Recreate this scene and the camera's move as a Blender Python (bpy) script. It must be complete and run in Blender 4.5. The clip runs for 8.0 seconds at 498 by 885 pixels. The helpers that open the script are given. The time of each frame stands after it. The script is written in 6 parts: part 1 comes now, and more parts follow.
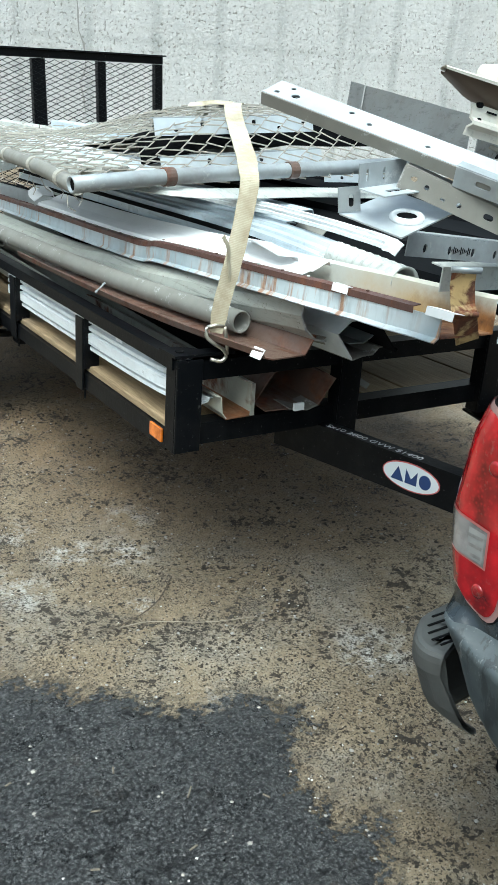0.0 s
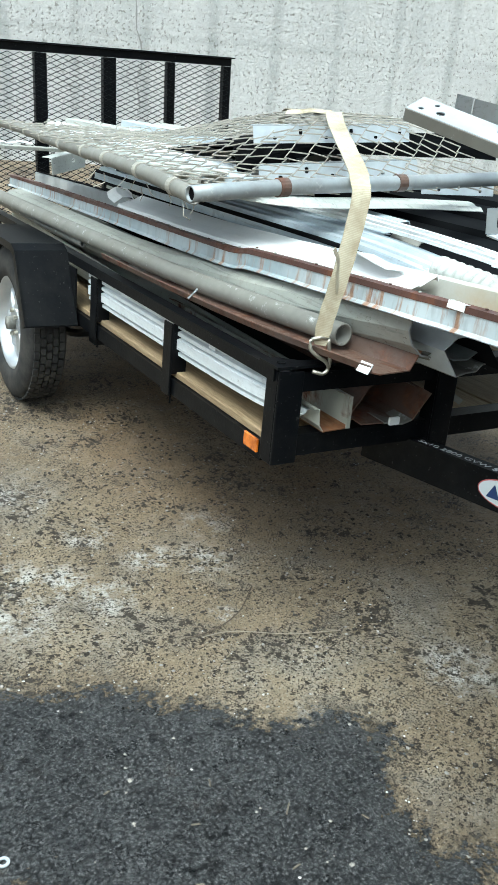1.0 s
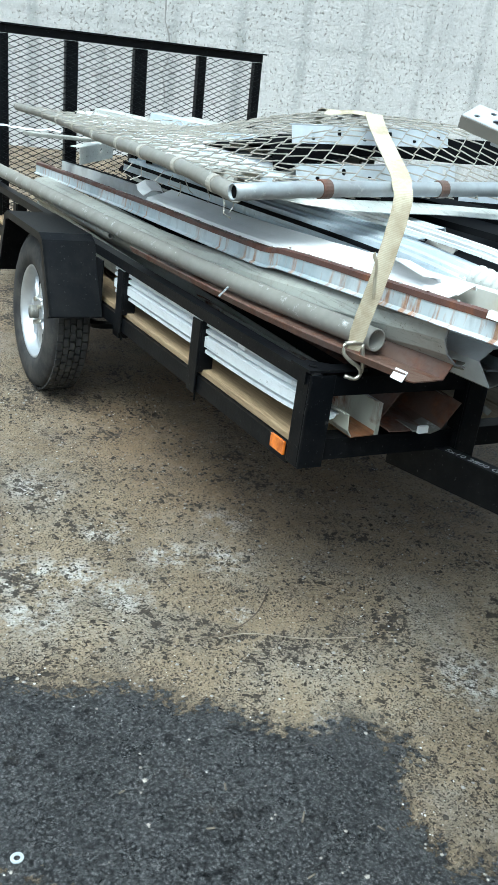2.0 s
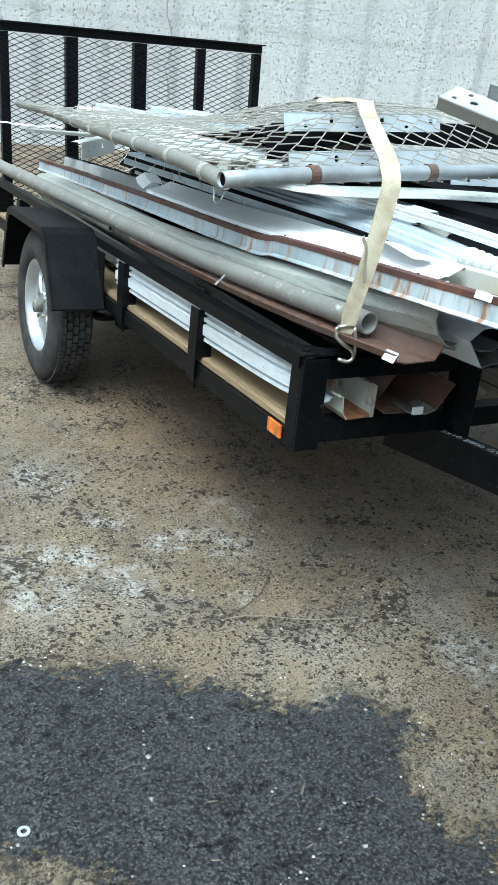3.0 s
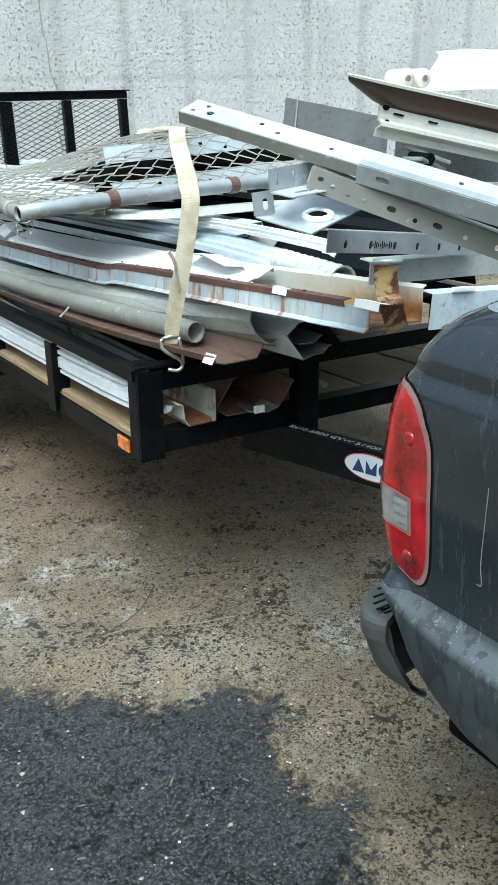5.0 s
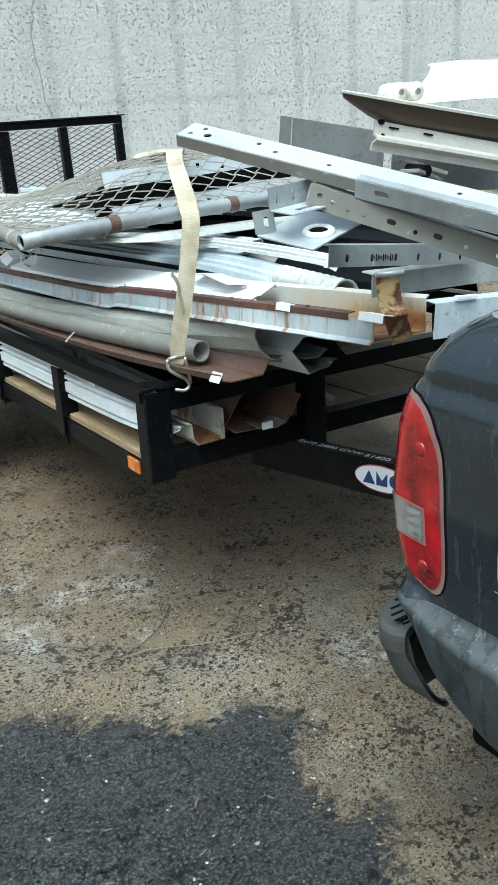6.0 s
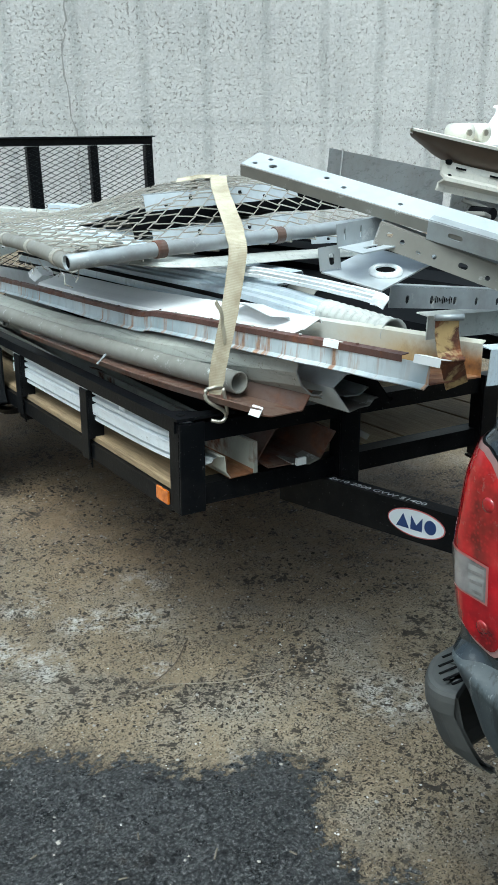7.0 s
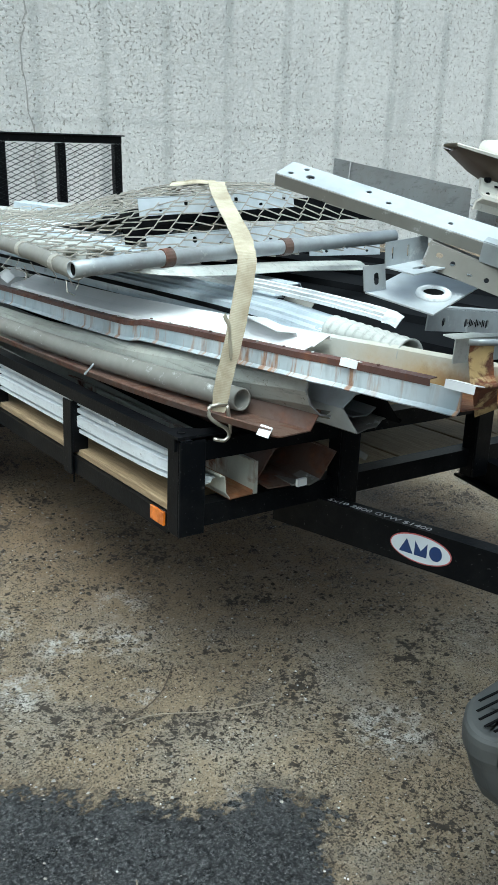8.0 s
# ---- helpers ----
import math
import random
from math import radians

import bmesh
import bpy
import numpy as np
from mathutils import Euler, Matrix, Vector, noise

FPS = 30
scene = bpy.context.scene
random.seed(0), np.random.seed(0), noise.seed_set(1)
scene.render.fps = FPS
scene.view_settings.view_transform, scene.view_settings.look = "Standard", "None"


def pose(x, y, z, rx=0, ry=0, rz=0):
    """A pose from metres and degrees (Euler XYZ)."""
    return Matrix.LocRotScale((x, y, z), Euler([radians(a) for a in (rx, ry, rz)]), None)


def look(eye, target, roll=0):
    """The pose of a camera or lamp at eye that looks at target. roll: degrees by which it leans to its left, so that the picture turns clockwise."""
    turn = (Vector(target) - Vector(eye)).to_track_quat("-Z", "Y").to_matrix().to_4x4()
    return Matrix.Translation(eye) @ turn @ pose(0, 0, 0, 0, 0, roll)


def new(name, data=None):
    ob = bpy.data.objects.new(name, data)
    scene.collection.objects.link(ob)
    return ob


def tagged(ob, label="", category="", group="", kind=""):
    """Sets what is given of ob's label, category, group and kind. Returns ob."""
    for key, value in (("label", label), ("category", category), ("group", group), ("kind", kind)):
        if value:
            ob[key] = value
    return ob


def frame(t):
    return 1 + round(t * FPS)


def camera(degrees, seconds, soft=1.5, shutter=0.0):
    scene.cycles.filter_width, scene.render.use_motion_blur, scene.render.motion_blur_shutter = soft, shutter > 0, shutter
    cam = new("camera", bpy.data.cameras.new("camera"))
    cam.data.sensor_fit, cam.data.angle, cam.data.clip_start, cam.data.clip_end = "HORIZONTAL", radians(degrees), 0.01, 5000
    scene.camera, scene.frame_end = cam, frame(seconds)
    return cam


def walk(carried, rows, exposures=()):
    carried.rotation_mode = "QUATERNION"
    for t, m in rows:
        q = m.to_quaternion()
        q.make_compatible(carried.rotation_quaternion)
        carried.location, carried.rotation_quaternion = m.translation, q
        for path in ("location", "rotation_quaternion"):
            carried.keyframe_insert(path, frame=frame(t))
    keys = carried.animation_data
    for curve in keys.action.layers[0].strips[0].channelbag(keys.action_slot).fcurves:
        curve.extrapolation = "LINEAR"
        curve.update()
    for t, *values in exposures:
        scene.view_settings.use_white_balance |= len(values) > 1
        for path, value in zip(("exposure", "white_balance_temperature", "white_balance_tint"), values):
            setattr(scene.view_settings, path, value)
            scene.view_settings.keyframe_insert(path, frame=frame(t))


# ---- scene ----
cam = camera(32.0, 8.0, 0.5)
PATH = [
    (0, (-0.859, -1.655, 1.272), (0.146, -0.105, 0.507), 3.4),
    (0.5, (-0.925, -1.641, 1.273), (0.018, -0.055, 0.502), 2.7),
    (1, (-0.987, -1.552, 1.283), (-0.034, 0.029, 0.512), 4.7),
    (1.5, (-1.023, -1.508, 1.285), (-0.064, 0.07, 0.515), 6.8),
    (2.8, (-1.011, -1.545, 1.276), (-0.102, 0.05, 0.482), 6.4),
    (3, (-1.005, -1.565, 1.28), (-0.094, 0.028, 0.484), 5.6),
    (3.5, (-0.975, -1.604, 1.279), (-0.046, -0.016, 0.493), 3.7),
    (4, (-0.932, -1.658, 1.275), (0.007, -0.061, 0.522), 1.7),
    (4.5, (-0.864, -1.745, 1.256), (0.102, -0.153, 0.527), 1.2),
    (5, (-0.819, -1.796, 1.259), (0.18, -0.217, 0.544), -1.3),
    (5.2, (-0.82, -1.813, 1.258), (0.185, -0.234, 0.553), -2.7),
    (6.3, (-0.832, -1.783, 1.265), (0.161, -0.182, 0.592), -4.0),
    (6.5, (-0.838, -1.77, 1.265), (0.15, -0.162, 0.603), -3.7),
    (7, (-0.865, -1.702, 1.275), (0.141, -0.093, 0.645), -0.7),
    (7.5, (-0.912, -1.6, 1.289), (0.151, -0.017, 0.685), 2.0),
    (8, (-0.927, -1.543, 1.28), (0.193, -0.007, 0.659), 1.8),
]
walk(cam, [(t, look(eye, target, roll)) for t, eye, target, roll in PATH], [(0, 0.92, 5700, -6), (1.0, 0.92, 5700, -6), (1.7, 0.94, 5500, -6), (3.3, 0.95, 5380, -6), (5.0, 0.86, 5520, -6), (6.5, 0.68, 5570, -6), (8, 0.60, 5570, -6)])

# ---- light ----
SUN_AZ, SUN_EL = radians(226), radians(66)
world = bpy.data.worlds.new("overcast_sky")
scene.world = world
world.use_nodes = True
wn = world.node_tree.nodes
sky = wn.new("ShaderNodeTexSky")
sky.sky_type, sky.sun_disc = "NISHITA", False
sky.sun_elevation, sky.sun_rotation = SUN_EL, SUN_AZ
sky.air_density, sky.dust_density, sky.ozone_density = 1.0, 7.0, 0.6
cloud = wn.new("ShaderNodeHueSaturation")
cloud.inputs["Saturation"].default_value = 0.55
world.node_tree.links.new(sky.outputs["Color"], cloud.inputs["Color"])
world.node_tree.links.new(cloud.outputs["Color"], wn["Background"].inputs["Color"])
wn["Background"].inputs["Strength"].default_value = 0.135
sun_data = bpy.data.lights.new("sun", "SUN")
sun_data.energy, sun_data.angle, sun_data.color = 1.6, radians(50), (1.0, 0.98, 0.95)
sun = new("sun", sun_data)
sun.matrix_world = look((0, 0, 0), (-math.sin(SUN_AZ) * math.cos(SUN_EL), -math.cos(SUN_AZ) * math.cos(SUN_EL), -math.sin(SUN_EL)))


# ---- materials ----
class Mat:
    """A node material under construction."""

    def __init__(self, name, rough=0.5, metal=0.0, spec=0.5):
        self.m = bpy.data.materials.new(name)
        self.m.use_nodes = True
        self.n, self.l = self.m.node_tree.nodes, self.m.node_tree.links
        self.b = self.n["Principled BSDF"]
        self.b.inputs["Roughness"].default_value = rough
        self.b.inputs["Metallic"].default_value = metal
        self.b.inputs["Specular IOR Level"].default_value = spec
        self.co = self.n.new("ShaderNodeTexCoord").outputs["Object"]

    def put(self, a, b):
        self.l.new(a, b)

    def scaled(self, sx, sy, sz, src=None):
        mp = self.n.new("ShaderNodeMapping")
        mp.inputs["Scale"].default_value = (sx, sy, sz)
        self.put(src or self.co, mp.inputs["Vector"])
        return mp.outputs["Vector"]

    def noise(self, scale, detail=4.0, rough=0.55, vec=None, dist=0.0):
        t = self.n.new("ShaderNodeTexNoise")
        t.inputs["Scale"].default_value, t.inputs["Detail"].default_value = scale, detail
        t.inputs["Roughness"].default_value, t.inputs["Distortion"].default_value = rough, dist
        self.put(vec or self.co, t.inputs["Vector"])
        return t.outputs["Fac"]

    def voronoi(self, scale, vec=None, feature="F1"):
        t = self.n.new("ShaderNodeTexVoronoi")
        t.feature = feature
        t.inputs["Scale"].default_value = scale
        self.put(vec or self.co, t.inputs["Vector"])
        return t.outputs["Distance"]

    def warped(self, scale, amount):
        """Object coordinates pushed about by noise."""
        t, a, b = self.n.new("ShaderNodeTexNoise"), self.n.new("ShaderNodeVectorMath"), self.n.new("ShaderNodeVectorMath")
        t.inputs["Scale"].default_value, t.inputs["Detail"].default_value = scale, 3.0
        self.put(self.co, t.inputs["Vector"])
        a.operation, a.inputs[1].default_value = "MULTIPLY", (amount, amount, amount)
        self.put(t.outputs["Color"], a.inputs[0])
        self.put(self.co, b.inputs[0])
        self.put(a.outputs[0], b.inputs[1])
        return b.outputs[0]

    def ramp(self, fac, *stops):
        r = self.n.new("ShaderNodeValToRGB")
        e = r.color_ramp.elements
        while len(e) < len(stops):
            e.new(0.5)
        for k, (p, c) in enumerate(stops):
            e[k].position = p
            e[k].color = (c, c, c, 1) if isinstance(c, (int, float)) else (*c, 1)
        self.put(fac, r.inputs["Fac"])
        return r.outputs["Color"]

    def mix(self, fac, a, b, kind="MIX"):
        m = self.n.new("ShaderNodeMix")
        m.data_type, m.blend_type = "RGBA", kind
        for s, v in ((m.inputs[0], fac), (m.inputs[6], a), (m.inputs[7], b)):
            if isinstance(v, (int, float)):
                s.default_value = v if s.type == "VALUE" else (v, v, v, 1)
            elif isinstance(v, tuple):
                s.default_value = (*v, 1)
            else:
                self.put(v, s)
        return m.outputs[2]

    def math(self, op, a, b=0.0):
        m = self.n.new("ShaderNodeMath")
        m.operation = op
        for s, v in ((m.inputs[0], a), (m.inputs[1], b)):
            if isinstance(v, (int, float)):
                s.default_value = v
            else:
                self.put(v, s)
        return m.outputs[0]

    def height(self):
        t = self.n.new("ShaderNodeSeparateXYZ")
        self.put(self.co, t.inputs[0])
        return t.outputs["Z"]

    def attr(self, name):
        a = self.n.new("ShaderNodeAttribute")
        a.attribute_name = name
        return a.outputs["Fac"]

    def random(self):
        return self.n.new("ShaderNodeObjectInfo").outputs["Random"]

    def color(self, c):
        if isinstance(c, tuple):
            self.b.inputs["Base Color"].default_value = (*c, 1)
        else:
            self.put(c, self.b.inputs["Base Color"])
        return self

    def rough(self, r):
        self.put(r, self.b.inputs["Roughness"])
        return self

    def bump(self, h, strength=0.3, dist=0.01):
        bp = self.n.new("ShaderNodeBump")
        bp.inputs["Strength"].default_value, bp.inputs["Distance"].default_value = strength, dist
        self.put(h, bp.inputs["Height"])
        self.put(bp.outputs["Normal"], self.b.inputs["Normal"])
        return self


def painted(name, base, rough=0.45, grime=0.25, grime_col=(0.18, 0.15, 0.12), metal=0.0, streak=(14, 14, 14), bump=0.08):
    """Old painted or galvanised sheet: base colour, blotches of grime, fine scratches."""
    m = Mat(name, rough, metal)
    big = m.ramp(m.noise(3.5, 5, 0.6, m.scaled(1, 0.5, 1)), (0.42, 0.0), (0.75, 1.0))
    fine = m.ramp(m.noise(40, 4, 0.7, m.scaled(streak[0] / 14, streak[1] / 14, streak[2] / 14)), (0.5, 0.0), (0.78, 1.0))
    c = m.mix(m.math("MULTIPLY", big, grime), base, grime_col)
    c = m.mix(m.math("MULTIPLY", fine, grime * 0.7), c, grime_col)
    c = m.mix(m.math("MULTIPLY", m.ramp(m.noise(9, 3), (0.35, 0.0), (0.7, 1.0)), 0.25), c, tuple(min(1, v * 1.25) for v in base))
    lines = m.ramp(m.noise(60, 5, 0.7, m.scaled(1.6, 0.05, 1.6)), (0.54, 0.0), (0.68, 1.0))
    c = m.mix(m.math("MULTIPLY", lines, min(0.6, grime * 1.3)), c, tuple(v * 0.4 for v in base))
    specks = m.ramp(m.noise(75, 4, 0.7), (0.64, 0.0), (0.70, 1.0))
    c = m.mix(m.math("MULTIPLY", specks, grime * 1.4), c, (0.11, 0.085, 0.06))
    m.color(c)
    m.rough(m.ramp(m.noise(12, 4), (0.3, max(rough - 0.12, 0.05)), (0.7, min(rough + 0.2, 1))))
    return m.bump(m.noise(60, 4, 0.6), bump, 0.004).m


def rusted(name, paint, lo, hi, rough=0.7, scale=5.0):
    """Paint giving way to rust where the noise passes between lo and hi; streaks run down."""
    m = Mat(name, rough)
    n1 = m.noise(scale, 6, 0.65, m.scaled(1, 0.6, 1), 0.6)
    runs = m.noise(30, 3, 0.6, m.scaled(1, 1.0, 0.08))
    f = m.ramp(m.math("ADD", m.math("MULTIPLY", n1, 0.75), m.math("MULTIPLY", runs, 0.25)), (lo, 0.0), (hi, 1.0))
    rust = m.ramp(m.noise(26, 6, 0.7), (0.3, (0.045, 0.02, 0.013)), (0.5, (0.13, 0.05, 0.028)), (0.7, (0.27, 0.10, 0.035)))
    pc = m.mix(m.ramp(m.noise(14, 4), (0.4, 0.0), (0.8, 0.6)), paint, tuple(v * 0.55 for v in paint))
    m.color(m.mix(f, pc, rust))
    m.rough(m.ramp(f, (0.0, 0.4), (1.0, 0.88)))
    return m.bump(m.noise(70, 5, 0.7), 0.25, 0.004).m


def streaked(name, paint):
    """Pale paint with thin rust runs down from the rivets, and blue-grey stains along it."""
    m = Mat(name, 0.45)
    c = m.mix(m.math("MULTIPLY", m.ramp(m.noise(2.2, 5, 0.6, m.scaled(1, 0.8, 1)), (0.45, 0.0), (0.62, 1.0)), 0.75), paint, (0.17, 0.245, 0.29))
    c = m.mix(m.math("MULTIPLY", m.ramp(m.noise(45, 4, 0.65, m.scaled(1, 0.6, 0.12)), (0.5, 0.0), (0.68, 1.0)), 0.5), c, tuple(v * 0.5 for v in paint))
    near = m.ramp(m.noise(3.1, 4, 0.6, m.scaled(0.3, 1, 0.2)), (0.40, 0.0), (0.52, 1.0))
    runs = m.ramp(m.noise(34, 4, 0.65, m.scaled(0.2, 1, 0.16)), (0.52, 0.0), (0.62, 1.0))
    rust = m.ramp(m.noise(50, 4, 0.7), (0.35, (0.20, 0.075, 0.028)), (0.65, (0.42, 0.22, 0.09)))
    m.color(m.mix(m.math("MULTIPLY", m.math("MULTIPLY", near, runs), 0.85), c, rust))
    return m.bump(m.noise(60, 4, 0.6), 0.1, 0.004).m


def end_stained():
    """Pale paint, yellowed and then rusted towards the end where water has stood."""
    m = Mat("end_stained_paint", 0.5)
    sep = m.n.new("ShaderNodeSeparateXYZ")
    m.put(m.co, sep.inputs[0])
    y = m.math("ADD", sep.outputs["Y"], m.math("MULTIPLY", m.math("SUBTRACT", m.noise(7, 6, 0.7), 0.5), 0.5))
    low = m.math("ADD", sep.outputs["Z"], m.math("MULTIPLY", m.math("SUBTRACT", m.noise(16, 5, 0.7), 0.5), 0.05))
    c = m.mix(m.math("MULTIPLY", m.ramp(m.noise(20, 5, 0.7), (0.45, 0.0), (0.7, 1.0)), 0.4), (0.50, 0.53, 0.53), (0.33, 0.34, 0.31))
    c = m.mix(m.math("MULTIPLY", m.ramp(y, (0.25, 1.0), (0.75, 0.0)), 0.7), c, (0.52, 0.49, 0.38))
    stain = m.math("MULTIPLY", m.ramp(y, (0.16, 1.0), (0.42, 0.0)), m.ramp(m.math("ADD", low, 0.08), (0.04, 1.0), (0.085, 0.0)))
    c = m.mix(m.math("MULTIPLY", stain, 0.85), c, (0.43, 0.27, 0.08))
    rust = m.ramp(m.noise(30, 5, 0.7), (0.3, (0.06, 0.022, 0.010)), (0.6, (0.30, 0.12, 0.03)))
    c = m.mix(m.math("MULTIPLY", m.math("MULTIPLY", m.ramp(y, (0.03, 1.0), (0.17, 0.0)), m.ramp(m.math("ADD", low, 0.08), (0.06, 1.0), (0.10, 0.0))), 0.95), c, rust)
    m.color(c)
    return m.bump(m.noise(60, 4, 0.6), 0.12, 0.004).m


def make_black_paint():
    m = Mat("black_trailer_paint", 0.40, 0.0, 0.14)
    dust = m.ramp(m.noise(11, 6, 0.7), (0.45, 0.0), (0.75, 1.0))
    spots = m.ramp(m.noise(120, 3, 0.6), (0.66, 0.0), (0.74, 1.0))
    c = m.mix(m.math("MULTIPLY", dust, 0.28), (0.0028, 0.0034, 0.0045), (0.030, 0.029, 0.028))
    c = m.mix(m.math("MULTIPLY", spots, 0.35), c, (0.18, 0.17, 0.16))
    return m.color(c).bump(m.noise(90, 4), 0.15, 0.003).m


def make_wood():
    m = Mat("treated_plank_wood", 0.8)
    grain = m.noise(10, 6, 0.65, m.scaled(12, 0.7, 12), 1.2)
    fine = m.noise(60, 4, 0.6, m.scaled(10, 0.5, 10))
    c = m.ramp(grain, (0.3, (0.20, 0.135, 0.072)), (0.55, (0.36, 0.265, 0.145)), (0.75, (0.47, 0.37, 0.23)))
    c = m.mix(m.math("MULTIPLY", m.ramp(fine, (0.5, 0.0), (0.7, 1.0)), 0.35), c, (0.14, 0.09, 0.05))
    c = m.mix(m.math("MULTIPLY", m.ramp(m.noise(4, 5), (0.5, 0.0), (0.75, 1.0)), 0.5), c, (0.12, 0.095, 0.07))
    c = m.mix(m.math("MULTIPLY", m.random(), 0.3), c, (0.22, 0.15, 0.09))
    return m.color(c).bump(grain, 0.35, 0.004).m


def make_concrete_wall():
    """Cast concrete: broad blotches, damp marks at the form-panel joints, exposed stone and pits."""
    m = Mat("weathered_concrete", 0.88)
    c = m.ramp(m.noise(0.55, 6, 0.65), (0.3, (0.47, 0.47, 0.462)), (0.5, (0.56, 0.558, 0.548)), (0.72, (0.64, 0.635, 0.62)))
    joint = m.n.new("ShaderNodeTexWave")
    joint.bands_direction = "X"
    joint.inputs["Scale"].default_value, joint.inputs["Distortion"].default_value = 0.462, 0.5
    joint.inputs["Detail"].default_value, joint.inputs["Detail Scale"].default_value = 3.0, 3.0
    shift = m.n.new("ShaderNodeMapping")
    shift.inputs["Location"].default_value = (0.24, 0, 0)
    m.put(m.co, shift.inputs["Vector"])
    m.put(shift.outputs["Vector"], joint.inputs["Vector"])
    broken = m.ramp(m.noise(2.4, 5, 0.7, m.scaled(1, 1, 0.5)), (0.35, 0.25), (0.6, 1.0))
    damp = m.math("MULTIPLY", m.ramp(joint.outputs["Fac"], (0.90, 0.0), (0.99, 1.0)), broken)
    seam = m.ramp(m.math("ABSOLUTE", m.math("SUBTRACT", m.height(), 1.60)), (0.01, 1.0), (0.05, 0.0))
    c = m.mix(m.math("MULTIPLY", m.math("MULTIPLY", seam, broken), 0.35), c, (0.28, 0.29, 0.28))
    c = m.mix(m.math("MULTIPLY", damp, 0.55), c, (0.27, 0.285, 0.28))
    runs = m.noise(3.2, 4, 0.55, m.scaled(1, 1, 0.06), 0.2)
    c = m.mix(m.math("MULTIPLY", m.ramp(runs, (0.54, 0.0), (0.66, 1.0)), 0.22), c, (0.34, 0.355, 0.35))
    lime = m.ramp(m.noise(4.5, 7, 0.72), (0.52, 0.0), (0.7, 1.0))
    c = m.mix(m.math("MULTIPLY", lime, 0.5), c, (0.70, 0.69, 0.665))
    # exposed aggregate
    mott = m.ramp(m.noise(15, 8, 0.8), (0.5, 0.0), (0.60, 1.0))
    c = m.mix(m.math("MULTIPLY", mott, 0.5), c, (0.37, 0.36, 0.335))
    lite = m.ramp(m.noise(34, 6, 0.8), (0.53, 0.0), (0.63, 1.0))
    c = m.mix(m.math("MULTIPLY", lite, 0.45), c, (0.76, 0.75, 0.73))
    pits = m.ramp(m.math("ADD", m.noise(31, 3, 0.55), m.math("MULTIPLY", m.noise(2.2, 4, 0.6), 0.25)), (0.725, 0.0), (0.765, 1.0))
    c = m.mix(m.math("MULTIPLY", pits, 0.6), c, (0.20, 0.185, 0.16))
    m.color(c)
    h = m.math("SUBTRACT", m.noise(25, 6, 0.7), m.math("MULTIPLY", pits, 0.7))
    return m.bump(h, 0.8, 0.03).m


